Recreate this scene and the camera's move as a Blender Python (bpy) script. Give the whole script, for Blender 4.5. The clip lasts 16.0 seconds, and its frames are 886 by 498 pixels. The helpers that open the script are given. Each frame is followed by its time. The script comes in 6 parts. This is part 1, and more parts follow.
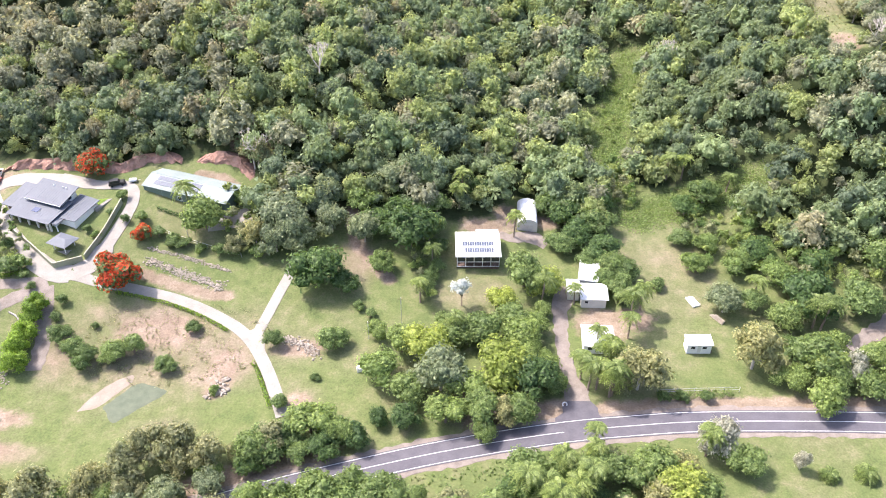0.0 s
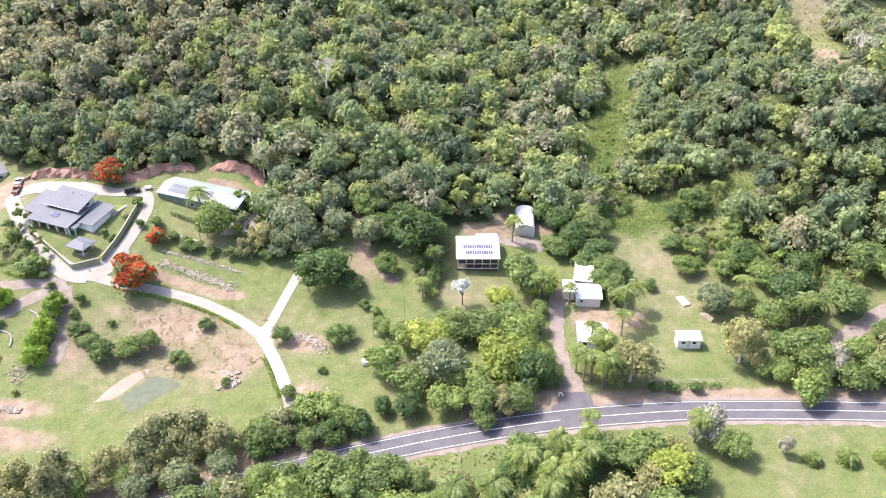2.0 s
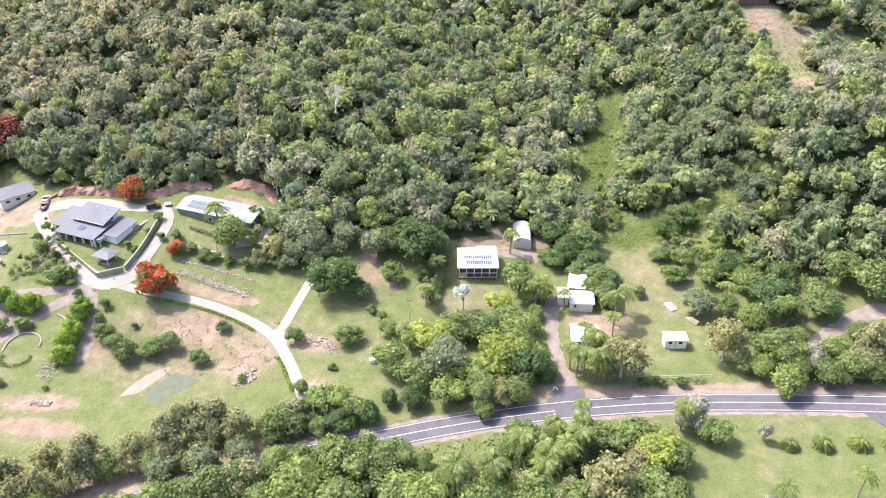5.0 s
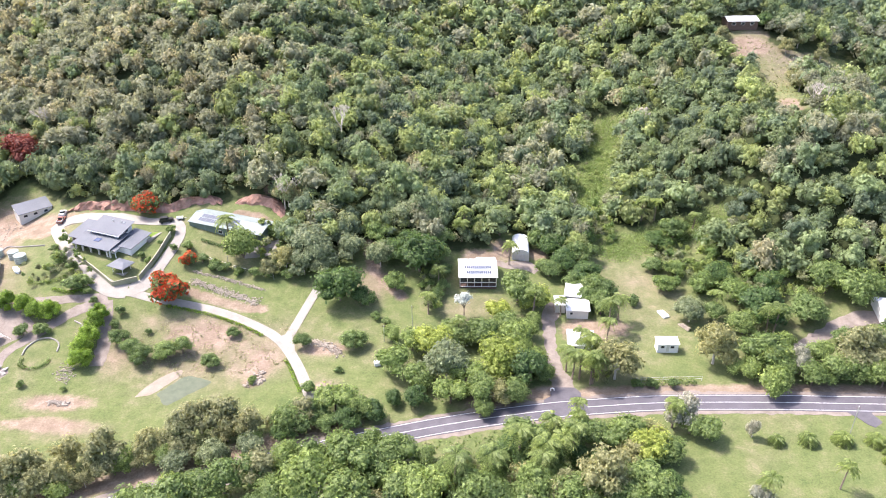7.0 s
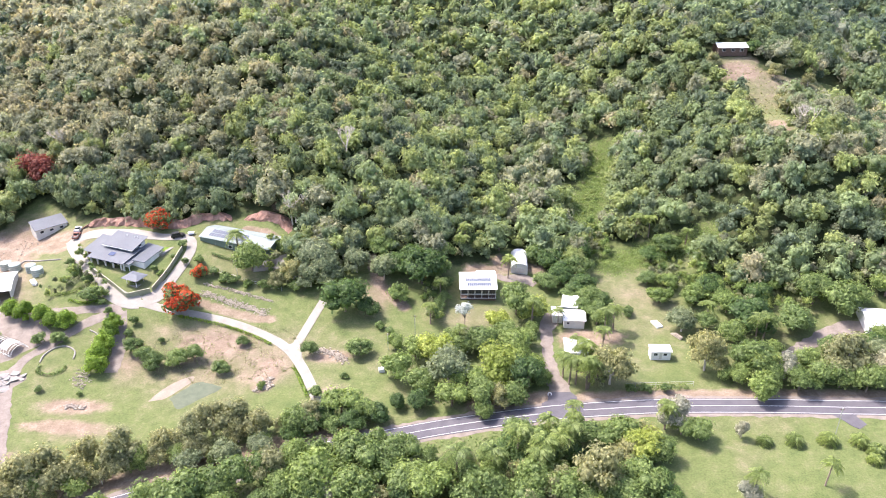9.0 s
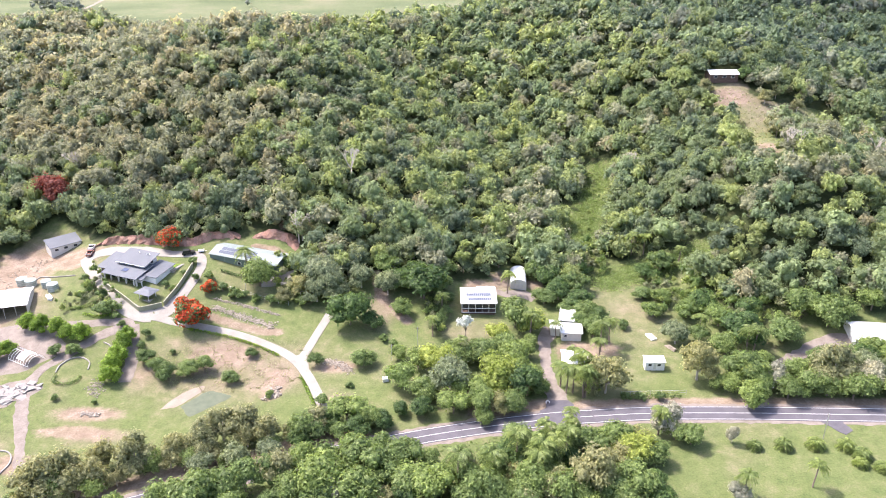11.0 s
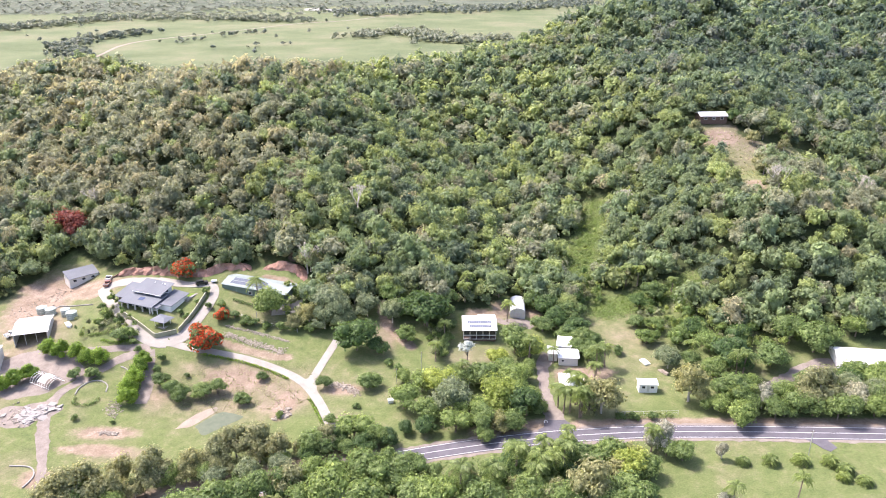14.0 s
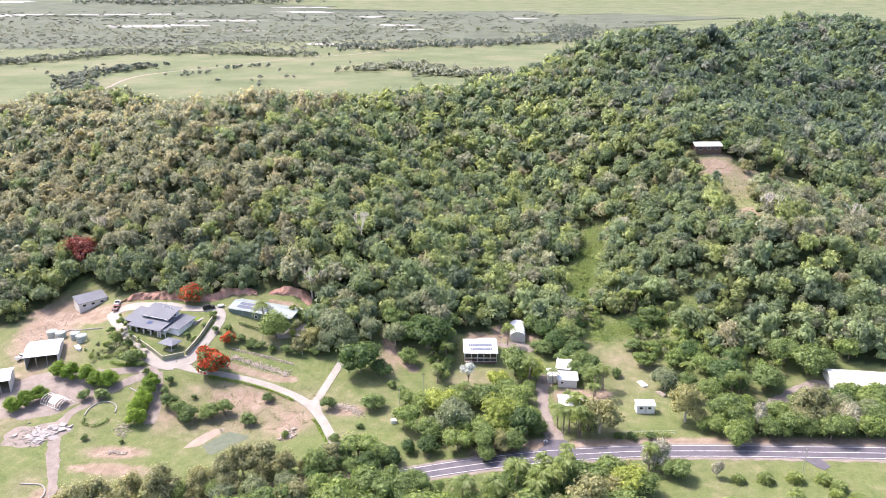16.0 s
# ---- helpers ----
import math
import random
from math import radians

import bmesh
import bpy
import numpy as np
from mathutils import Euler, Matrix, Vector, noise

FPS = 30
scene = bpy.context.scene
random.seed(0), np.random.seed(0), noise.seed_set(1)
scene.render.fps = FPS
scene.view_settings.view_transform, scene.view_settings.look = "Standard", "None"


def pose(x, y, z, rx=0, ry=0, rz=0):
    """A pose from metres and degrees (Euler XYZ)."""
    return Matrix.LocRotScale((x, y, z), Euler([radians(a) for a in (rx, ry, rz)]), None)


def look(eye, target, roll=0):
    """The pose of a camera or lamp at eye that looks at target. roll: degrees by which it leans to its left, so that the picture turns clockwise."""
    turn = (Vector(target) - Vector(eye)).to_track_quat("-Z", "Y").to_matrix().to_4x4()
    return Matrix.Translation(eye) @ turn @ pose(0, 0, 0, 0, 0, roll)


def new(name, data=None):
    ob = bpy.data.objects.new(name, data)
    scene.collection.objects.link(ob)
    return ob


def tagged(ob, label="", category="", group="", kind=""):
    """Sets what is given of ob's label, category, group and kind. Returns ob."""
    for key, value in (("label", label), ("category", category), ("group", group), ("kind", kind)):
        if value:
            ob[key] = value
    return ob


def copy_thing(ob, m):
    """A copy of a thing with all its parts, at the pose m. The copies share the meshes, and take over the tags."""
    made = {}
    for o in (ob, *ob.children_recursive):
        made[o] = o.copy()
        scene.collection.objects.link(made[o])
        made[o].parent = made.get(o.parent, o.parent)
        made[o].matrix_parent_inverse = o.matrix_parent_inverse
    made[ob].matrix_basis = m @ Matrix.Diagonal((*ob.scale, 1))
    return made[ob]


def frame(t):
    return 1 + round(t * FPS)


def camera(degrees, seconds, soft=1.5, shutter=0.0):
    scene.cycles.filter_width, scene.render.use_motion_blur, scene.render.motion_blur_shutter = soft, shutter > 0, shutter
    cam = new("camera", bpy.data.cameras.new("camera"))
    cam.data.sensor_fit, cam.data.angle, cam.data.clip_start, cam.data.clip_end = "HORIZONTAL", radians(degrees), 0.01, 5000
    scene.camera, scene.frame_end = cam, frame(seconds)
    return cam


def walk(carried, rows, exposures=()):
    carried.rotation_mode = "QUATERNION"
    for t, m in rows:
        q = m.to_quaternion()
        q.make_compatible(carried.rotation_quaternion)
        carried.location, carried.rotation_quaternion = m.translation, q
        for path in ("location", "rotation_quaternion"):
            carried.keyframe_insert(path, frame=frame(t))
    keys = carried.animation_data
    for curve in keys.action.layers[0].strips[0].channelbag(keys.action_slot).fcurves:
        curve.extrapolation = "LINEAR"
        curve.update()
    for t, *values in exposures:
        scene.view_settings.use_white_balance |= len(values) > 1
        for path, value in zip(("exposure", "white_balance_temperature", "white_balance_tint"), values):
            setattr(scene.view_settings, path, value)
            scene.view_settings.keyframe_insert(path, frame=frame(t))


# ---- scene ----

# ---------------------------------------------------------------- camera
cam = camera(60.0, 16.0, soft=1.0)
PATH = [
    (0, pose(1.29, -120.00, 120.01, 53.234, 0, -0.132)),
    (1, pose(1.14, -125.65, 119.98, 54.257, 0, -0.117)),
    (2, pose(0.99, -131.25, 119.96, 55.297, 0, -0.102)),
    (3, pose(0.83, -136.83, 119.95, 56.351, 0, -0.086)),
    (4, pose(0.67, -142.36, 119.95, 57.418, 0, -0.070)),
    (5, pose(0.51, -147.86, 119.95, 58.496, 0, -0.053)),
    (6, pose(0.34, -153.31, 119.96, 59.582, 0, -0.036)),
    (7, pose(0.17, -158.70, 119.98, 60.674, 0, -0.018)),
    (8, pose(-0.00, -164.02, 120.00, 61.772, 0, 0.000)),
    (9, pose(-0.18, -169.23, 120.03, 62.873, 0, 0.018)),
    (10, pose(-0.36, -174.31, 120.07, 63.978, 0, 0.037)),
    (11, pose(-0.55, -179.24, 120.11, 65.089, 0, 0.057)),
    (12, pose(-0.73, -183.97, 120.16, 66.208, 0, 0.076)),
    (13, pose(-0.93, -188.46, 120.22, 67.338, 0, 0.097)),
    (14, pose(-1.12, -192.66, 120.28, 68.487, 0, 0.117)),
    (15, pose(-1.32, -196.53, 120.35, 69.661, 0, 0.138)),
    (16, pose(-1.53, -200.00, 120.43, 70.871, 0, 0.160)),
]
walk(cam, PATH, [(0, 1.65, 6500, 19), (8, 1.66, 6500, 20), (13, 1.63, 6500, 21), (16, 1.50, 6500, 23)])

# ---------------------------------------------------------------- light
SUN_EL, SUN_AZ = 55.0, -60.0  # degrees; azimuth clockwise from +y
world = bpy.data.worlds.new("sky")
scene.world = world
world.use_nodes = True
wn, wl = world.node_tree.nodes, world.node_tree.links
sky = wn.new("ShaderNodeTexSky")
sky.sky_type, sky.sun_disc = "NISHITA", False
sky.sun_elevation, sky.sun_rotation = radians(SUN_EL), radians(SUN_AZ)
sky.dust_density, sky.air_density = 3.5, 1.0
wn["Background"].inputs["Strength"].default_value = 0.15
wl.new(sky.outputs["Color"], wn["Background"].inputs["Color"])
sun_data = bpy.data.lights.new("sun", "SUN")
sun_data.energy, sun_data.angle, sun_data.color = 2.65, radians(0.53), (1.0, 0.96, 0.89)
sun = new("sun", sun_data)
sv = Vector((math.sin(radians(SUN_AZ)) * math.cos(radians(SUN_EL)), math.cos(radians(SUN_AZ)) * math.cos(radians(SUN_EL)), math.sin(radians(SUN_EL))))
sun.matrix_world = look(sv * 400, (0, 0, 0))

# ---------------------------------------------------------------- materials


def nodes_of(name):
    m = bpy.data.materials.new(name)
    m.use_nodes = True
    nt = m.node_tree
    return m, nt, nt.nodes, nt.links, nt.nodes["Principled BSDF"]


def noise_node(nt, scale, detail=4.0, rough=0.6, coords="Object"):
    tc = nt.nodes.new("ShaderNodeTexCoord")
    n = nt.nodes.new("ShaderNodeTexNoise")
    n.inputs["Scale"].default_value, n.inputs["Detail"].default_value, n.inputs["Roughness"].default_value = scale, detail, rough
    nt.links.new(tc.outputs[coords], n.inputs["Vector"])
    return n


def ramp(nt, fac, stops):
    r = nt.nodes.new("ShaderNodeValToRGB")
    e = r.color_ramp.elements
    while len(e) < len(stops):
        e.new(0.5)
    for el, (p, col) in zip(e, stops):
        el.position, el.color = p, (*col, 1)
    nt.links.new(fac, r.inputs["Fac"])
    return r


def mixc(nt, fac, a, b, mode="MIX"):
    m = nt.nodes.new("ShaderNodeMix")
    m.data_type, m.blend_type = "RGBA", mode
    for sock, v in ((m.inputs["Factor"], fac), (m.inputs["A"], a), (m.inputs["B"], b)):
        if isinstance(v, (int, float)):
            sock.default_value = v
        elif isinstance(v, tuple):
            sock.default_value = (*v, 1)
        else:
            nt.links.new(v, sock)
    return m.outputs["Result"]


def surface(name, a, b, scale=0.6, rough=0.8, metal=0.0, bump=0.0, bscale=None, detail=5.0, spread=(0.35, 0.65), coords="Object"):
    """Two tones over coarse and fine noise, with fine relief."""
    m, nt, n, l, bs = nodes_of(name)
    n1 = noise_node(nt, scale, detail, 0.65, coords)
    n2 = noise_node(nt, scale * 9, 3, 0.6, coords)
    add = n.new("ShaderNodeMath")
    add.operation = "MULTIPLY_ADD"
    add.inputs[1].default_value = 0.35
    l.new(n2.outputs["Fac"], add.inputs[0])
    mul = n.new("ShaderNodeMath")
    mul.operation = "MULTIPLY"
    mul.inputs[1].default_value = 0.65
    l.new(n1.outputs["Fac"], mul.inputs[0])
    l.new(mul.outputs[0], add.inputs[2])
    r = ramp(nt, add.outputs[0], [(spread[0], a), (spread[1], b)])
    l.new(r.outputs["Color"], bs.inputs["Base Color"])
    bs.inputs["Roughness"].default_value, bs.inputs["Metallic"].default_value = rough, metal
    if bump:
        nb = noise_node(nt, bscale or scale * 12, 4, 0.6, coords)
        bp = n.new("ShaderNodeBump")
        bp.inputs["Strength"].default_value, bp.inputs["Distance"].default_value = min(1, bump), 0.1
        l.new(nb.outputs["Fac"], bp.inputs["Height"])
        l.new(bp.outputs["Normal"], bs.inputs["Normal"])
    return m


def foliage(name, dark, light, tinted=False):
    """Leaves: tone by tree and by clump, leafy grain, a little light passes through them."""
    m, nt, n, l, bs = nodes_of(name)
    grain = noise_node(nt, 2.3 if tinted else 11.0, 3.0, 0.75)
    lo, hi = (0.62, 1.42) if tinted else (0.52, 1.52)
    leafy = ramp(nt, grain.outputs["Fac"], [(0.34, (lo, lo * 1.05, lo)), (0.5, (1.0, 1.0, 1.0)), (0.66, (hi, hi * 0.97, hi * 0.94))]).outputs["Color"]
    geo = n.new("ShaderNodeNewGeometry")
    r = ramp(nt, geo.outputs["Random Per Island"], [(0.0, dark), (1.0, light)])
    col = r.outputs["Color"]
    if tinted:
        at = n.new("ShaderNodeAttribute")
        at.attribute_name = "tint"
        col = mixc(nt, 1.0, at.outputs["Color"], col, "MULTIPLY")
    else:
        oi = n.new("ShaderNodeObjectInfo")
        r2 = ramp(nt, oi.outputs["Random"], [(0.0, (0.78, 0.82, 0.8)), (0.5, (1.0, 1.0, 1.0)), (1.0, (1.18, 1.15, 1.0))])
        col = mixc(nt, 1.0, col, r2.outputs["Color"], "MULTIPLY")
    col = mixc(nt, 1.0, col, leafy, "MULTIPLY")
    bp = n.new("ShaderNodeBump")
    bp.inputs["Strength"].default_value, bp.inputs["Distance"].default_value = 0.75, 0.3 if tinted else 0.07
    l.new(grain.outputs["Fac"], bp.inputs["Height"])
    l.new(bp.outputs["Normal"], bs.inputs["Normal"])
    l.new(col, bs.inputs["Base Color"])
    bs.inputs["Roughness"].default_value = 0.55
    bs.inputs["Specular IOR Level"].default_value = 0.3
    tr = n.new("ShaderNodeBsdfTranslucent")
    l.new(mixc(nt, 1.0, col, (1.6, 1.5, 1.2), "MULTIPLY"), tr.inputs["Color"])
    mx = n.new("ShaderNodeMixShader")
    mx.inputs[0].default_value = 0.40
    l.new(bs.outputs[0], mx.inputs[1])
    l.new(tr.outputs[0], mx.inputs[2])
    l.new(mx.outputs[0], n["Material Output"].inputs["Surface"])
    return m


def ground_material():
    """Lawn, dry grass, forest litter and far pasture, by the cover of the land."""
    m, nt, n, l, bs = nodes_of("ground_cover")
    at = n.new("ShaderNodeAttribute")
    at.attribute_name = "cover"
    sep = n.new("ShaderNodeSeparateColor")
    l.new(at.outputs["Color"], sep.inputs[0])
    big, mid, fine = noise_node(nt, 0.035, 5, 0.65), noise_node(nt, 0.25, 5, 0.7), noise_node(nt, 2.2, 4, 0.7)
    lawn = ramp(nt, mid.outputs["Fac"], [(0.3, (0.085, 0.118, 0.040)), (0.52, (0.124, 0.150, 0.057)), (0.74, (0.18, 0.175, 0.092))]).outputs["Color"]
    dry = ramp(nt, mid.outputs["Fac"], [(0.3, (0.155, 0.148, 0.082)), (0.5, (0.205, 0.172, 0.118)), (0.72, (0.30, 0.228, 0.182))]).outputs["Color"]
    dm = n.new("ShaderNodeMath")
    dm.operation, dm.use_clamp = "MULTIPLY_ADD", True
    l.new(big.outputs["Fac"], dm.inputs[0])
    dm.inputs[1].default_value = 2.2
    sub = n.new("ShaderNodeMath")
    sub.operation = "MULTIPLY_ADD"
    l.new(sep.outputs["Green"], sub.inputs[0])
    sub.inputs[1].default_value, sub.inputs[2].default_value = 1.9, -1.55
    l.new(sub.outputs[0], dm.inputs[2])
    col = mixc(nt, dm.outputs[0], lawn, dry)
    litter = ramp(nt, mid.outputs["Fac"], [(0.3, (0.030, 0.042, 0.018)), (0.55, (0.052, 0.068, 0.027)), (0.75, (0.085, 0.082, 0.045))]).outputs["Color"]
    col = mixc(nt, sep.outputs["Red"], col, litter)
    farp = noise_node(nt, 0.009, 7, 0.68)
    past = ramp(nt, farp.outputs["Fac"], [(0.35, (0.090, 0.118, 0.055)), (0.5, (0.125, 0.148, 0.074)), (0.65, (0.168, 0.170, 0.100))]).outputs["Color"]
    col = mixc(nt, sep.outputs["Blue"], col, past)
    earth = ramp(nt, mid.outputs["Fac"], [(0.3, (0.175, 0.128, 0.094)), (0.5, (0.235, 0.178, 0.135)), (0.7, (0.315, 0.252, 0.20))]).outputs["Color"]
    broken = noise_node(nt, 0.45, 6, 0.75)
    edge = n.new("ShaderNodeMath")
    edge.operation = "MULTIPLY_ADD"
    l.new(broken.outputs["Fac"], edge.inputs[0])
    edge.inputs[1].default_value = 2.4
    lift_soil = n.new("ShaderNodeMath")
    lift_soil.operation = "MULTIPLY_ADD"
    l.new(at.outputs["Alpha"], lift_soil.inputs[0])
    lift_soil.inputs[1].default_value, lift_soil.inputs[2].default_value = 2.1, -2.1
    l.new(lift_soil.outputs[0], edge.inputs[2])
    bare = ramp(nt, edge.outputs[0], [(0.05, (0, 0, 0)), (0.75, (0.92, 0.92, 0.92))])
    col = mixc(nt, bare.outputs["Color"], col, earth)
    fr = ramp(nt, fine.outputs["Fac"], [(0.3, (0.72, 0.72, 0.72)), (0.7, (1.2, 1.2, 1.2))]).outputs["Color"]
    col = mixc(nt, 1.0, col, fr, "MULTIPLY")
    l.new(col, bs.inputs["Base Color"])
    bs.inputs["Roughness"].default_value, bs.inputs["Specular IOR Level"].default_value = 0.95, 0.15
    bp = n.new("ShaderNodeBump")
    bp.inputs["Strength"].default_value, bp.inputs["Distance"].default_value = 0.6, 0.25
    l.new(fine.outputs["Fac"], bp.inputs["Height"])
    l.new(bp.outputs["Normal"], bs.inputs["Normal"])
    return m


M = {
    "ground": ground_material(),
    "asphalt": surface("asphalt", (0.082, 0.078, 0.09), (0.122, 0.116, 0.13), 0.35, 0.85, bump=0.2, bscale=20),
    "gravel": surface("gravel", (0.155, 0.132, 0.115), (0.265, 0.23, 0.202), 0.4, 0.95, bump=0.5, bscale=6),
    "concrete": surface("pale_concrete", (0.228, 0.214, 0.19), (0.31, 0.292, 0.258), 0.3, 0.85, bump=0.15),
    "dirt": surface("red_dirt", (0.21, 0.145, 0.108), (0.34, 0.25, 0.195), 0.3, 0.95, bump=0.6, bscale=3),
    "sand": surface("pale_sand", (0.20, 0.165, 0.13), (0.29, 0.24, 0.195), 0.4, 0.95, bump=0.3, bscale=4),
    "bank": surface("cut_earth", (0.20, 0.10, 0.07), (0.42, 0.26, 0.20), 0.35, 0.95, bump=1.0, bscale=1.5),
    "line": surface("road_paint", (0.62, 0.62, 0.60), (0.80, 0.80, 0.78), 2.0, 0.7),
    "turf": surface("green_turf", (0.075, 0.096, 0.062), (0.112, 0.128, 0.085), 0.5, 0.9),
    "rock": surface("grey_stone", (0.19, 0.16, 0.13), (0.40, 0.35, 0.285), 0.8, 0.9, bump=0.6, bscale=5),
    "white_roof": surface("white_roof_sheet", (0.60, 0.615, 0.62), (0.72, 0.73, 0.735), 0.15, 0.5),
    "grey_roof": surface("blue_grey_roof_sheet", (0.083, 0.095, 0.114), (0.108, 0.121, 0.142), 0.2, 0.7),
    "green_wall": surface("green_wall_sheet", (0.09, 0.135, 0.115), (0.12, 0.165, 0.14), 0.3, 0.55),
    "pale_roof": surface("pale_green_roof_sheet", (0.20, 0.245, 0.232), (0.265, 0.31, 0.295), 0.2, 0.6),
    "white_wall": surface("white_painted_wall", (0.66, 0.66, 0.64), (0.76, 0.76, 0.74), 0.5, 0.7),
    "cream_wall": surface("cream_wall", (0.50, 0.49, 0.45), (0.60, 0.58, 0.53), 0.5, 0.8),
    "garden_wall": surface("olive_block_wall", (0.23, 0.24, 0.155), (0.30, 0.305, 0.205), 0.5, 0.85, bump=0.2),
    "garden_coping": surface("pale_coping", (0.30, 0.30, 0.22), (0.38, 0.375, 0.28), 0.5, 0.85),
    "timber": surface("dark_timber", (0.07, 0.045, 0.035), (0.14, 0.09, 0.07), 1.2, 0.8),
    "glass": surface("dark_glass", (0.015, 0.02, 0.025), (0.03, 0.035, 0.04), 1.0, 0.08),
    "panel": surface("solar_cells", (0.085, 0.10, 0.135), (0.12, 0.14, 0.18), 2.0, 0.25),
    "blue_panel": surface("dark_blue_panel", (0.015, 0.03, 0.09), (0.02, 0.05, 0.13), 2.0, 0.15),
    "steel": surface("galvanised_steel", (0.45, 0.46, 0.47), (0.6, 0.61, 0.62), 1.0, 0.4, 0.6),
    "bark": surface("grey_brown_bark", (0.12, 0.09, 0.065), (0.24, 0.19, 0.15), 1.5, 0.9, bump=0.6),
    "pale_bark": surface("pale_bark", (0.38, 0.34, 0.29), (0.55, 0.50, 0.44), 1.5, 0.85),
    "tank": surface("pale_green_tank", (0.25, 0.29, 0.255), (0.33, 0.37, 0.33), 0.8, 0.6),
    "rubber": surface("black_rubber", (0.015, 0.015, 0.015), (0.03, 0.03, 0.03), 3.0, 0.8),
    "white_paint": surface("white_vehicle_paint", (0.74, 0.74, 0.74), (0.8, 0.8, 0.8), 2.0, 0.3),
    "black_paint": surface("black_vehicle_paint", (0.015, 0.015, 0.017), (0.03, 0.03, 0.032), 2.0, 0.3),
    "red_paint": surface("red_vehicle_paint", (0.20, 0.075, 0.055), (0.27, 0.10, 0.075), 2.0, 0.4),
    "rubble": surface("pale_broken_concrete", (0.20, 0.187, 0.172), (0.32, 0.30, 0.28), 0.7, 0.9, bump=0.4, bscale=5),
    "water": surface("pond_water", (0.10, 0.13, 0.10), (0.16, 0.19, 0.15), 0.2, 0.12),
    "salt_pan": surface("pale_salt_flat", (0.27, 0.258, 0.245), (0.38, 0.365, 0.35), 0.01, 0.8),
    "sea": surface("shallow_sea", (0.33, 0.42, 0.45), (0.42, 0.50, 0.52), 0.004, 0.25),
    "forest": foliage("forest_leaves", (0.78, 0.78, 0.76), (1.28, 1.24, 1.18), True),
    "mid_leaf": foliage("mid_green_leaves", (0.088, 0.138, 0.046), (0.185, 0.262, 0.090)),
    "dark_leaf": foliage("dark_green_leaves", (0.045, 0.087, 0.032), (0.112, 0.183, 0.055)),
    "yellow_leaf": foliage("yellow_green_leaves", (0.20, 0.255, 0.05), (0.34, 0.395, 0.095)),
    "grey_leaf": foliage("grey_green_leaves", (0.121, 0.162, 0.087), (0.256, 0.297, 0.168)),
    "olive_leaf": foliage("olive_brown_leaves", (0.168, 0.184, 0.088), (0.300, 0.304, 0.160)),
    "lush_leaf": foliage("lush_green_leaves", (0.098, 0.150, 0.046), (0.222, 0.296, 0.098)),
    "hedge_leaf": foliage("bright_hedge_leaves", (0.095, 0.168, 0.021), (0.210, 0.326, 0.042)),
    "grass_leaf": foliage("tall_grass_blades", (0.125, 0.20, 0.055), (0.215, 0.295, 0.105)),
    "palm_leaf": foliage("palm_fronds", (0.110, 0.160, 0.044), (0.231, 0.292, 0.094)),
    "pale_leaf": foliage("silver_grey_leaves", (0.22, 0.23, 0.17), (0.40, 0.40, 0.33)),
    "silver_leaf": foliage("silver_fronds", (0.42, 0.46, 0.47), (0.60, 0.64, 0.65)),
    "red_leaf": foliage("scarlet_flowers", (0.42, 0.055, 0.02), (0.62, 0.12, 0.04)),
    "dull_red": foliage("dull_red_leaves", (0.13, 0.035, 0.03), (0.24, 0.07, 0.05)),
    "mangrove": foliage("mangrove_leaves", (0.135, 0.166, 0.136), (0.215, 0.240, 0.200)),
}
for key, gloss in (("panel", 0.15), ("pale_roof", 0.2), ("white_roof", 0.25), ("concrete", 0.15), ("gravel", 0.1), ("asphalt", 0.25)):
    M[key].node_tree.nodes["Principled BSDF"].inputs["Specular IOR Level"].default_value = gloss

# ---------------------------------------------------------------- land form
HILLS = [(-146, 78, 13, -3.2), (-100, 190, 55, 21.3), (-50, 172, 42, 13.2),
         (-30, 105, 38, 16.2), (-110, 120, 42, 2.2), (-170, 190, 60, 15.2), (110, 228, 50, 28.3), (122, 165, 35, 16.0), (128, 95, 28, 27.1), (90, 290, 60, 2.6), (200, 205, 60, 24.3),
         (230, 430, 120, 31.8), (440, 700, 170, 84.5), (330, 400, 110, -2.9), (15, 255, 50, -6.9), (-260, 270, 85, 10.9), (-105, 50, 26, 5.6), (62, 125, 28, 1.6), (185, 70, 45, 9.5), (30, 180, 35, 0.8),
         (-165, 100, 40, 3.0), (-200, 30, 60, -3.5), (20, 90, 40, -0.9), (-80, -5, 36, -3.2), (-50, -75, 60, -0.2), (-100, 245, 50, 16.3), (-20, 310, 70, 40.7),
         (60, 350, 60, 4.8), (140, 400, 80, 51.5), (260, 560, 110, 24), (-240, 330, 80, 40.7)]


def land(x, y):
    """The height of the ground."""
    x, y = np.asarray(x, float), np.asarray(y, float)
    u = np.clip((y - 250) / 250, 0, 1)
    z = -5 - 9 * u * u * (3 - 2 * u)
    z = z + 36 * np.clip((y - 3800) / 1000, 0, 1.2) ** 1.4
    for a, b, s, w in HILLS:
        z = z + w * np.exp(-((x - a) ** 2 + (y - b) ** 2) / (2 * s * s))
    return z


def gz(x, y):
    return float(land(x, y))


def seg_dist(x, y, pts):
    """Distance from points to a line of plan points."""
    best = np.full(np.shape(x), 1e9)
    for (ax, ay), (bx, by) in zip(pts[:-1], pts[1:]):
        dx, dy = bx - ax, by - ay
        t = np.clip(((x - ax) * dx + (y - ay) * dy) / (dx * dx + dy * dy), 0, 1)
        best = np.minimum(best, np.hypot(x - ax - t * dx, y - ay - t * dy))
    return best


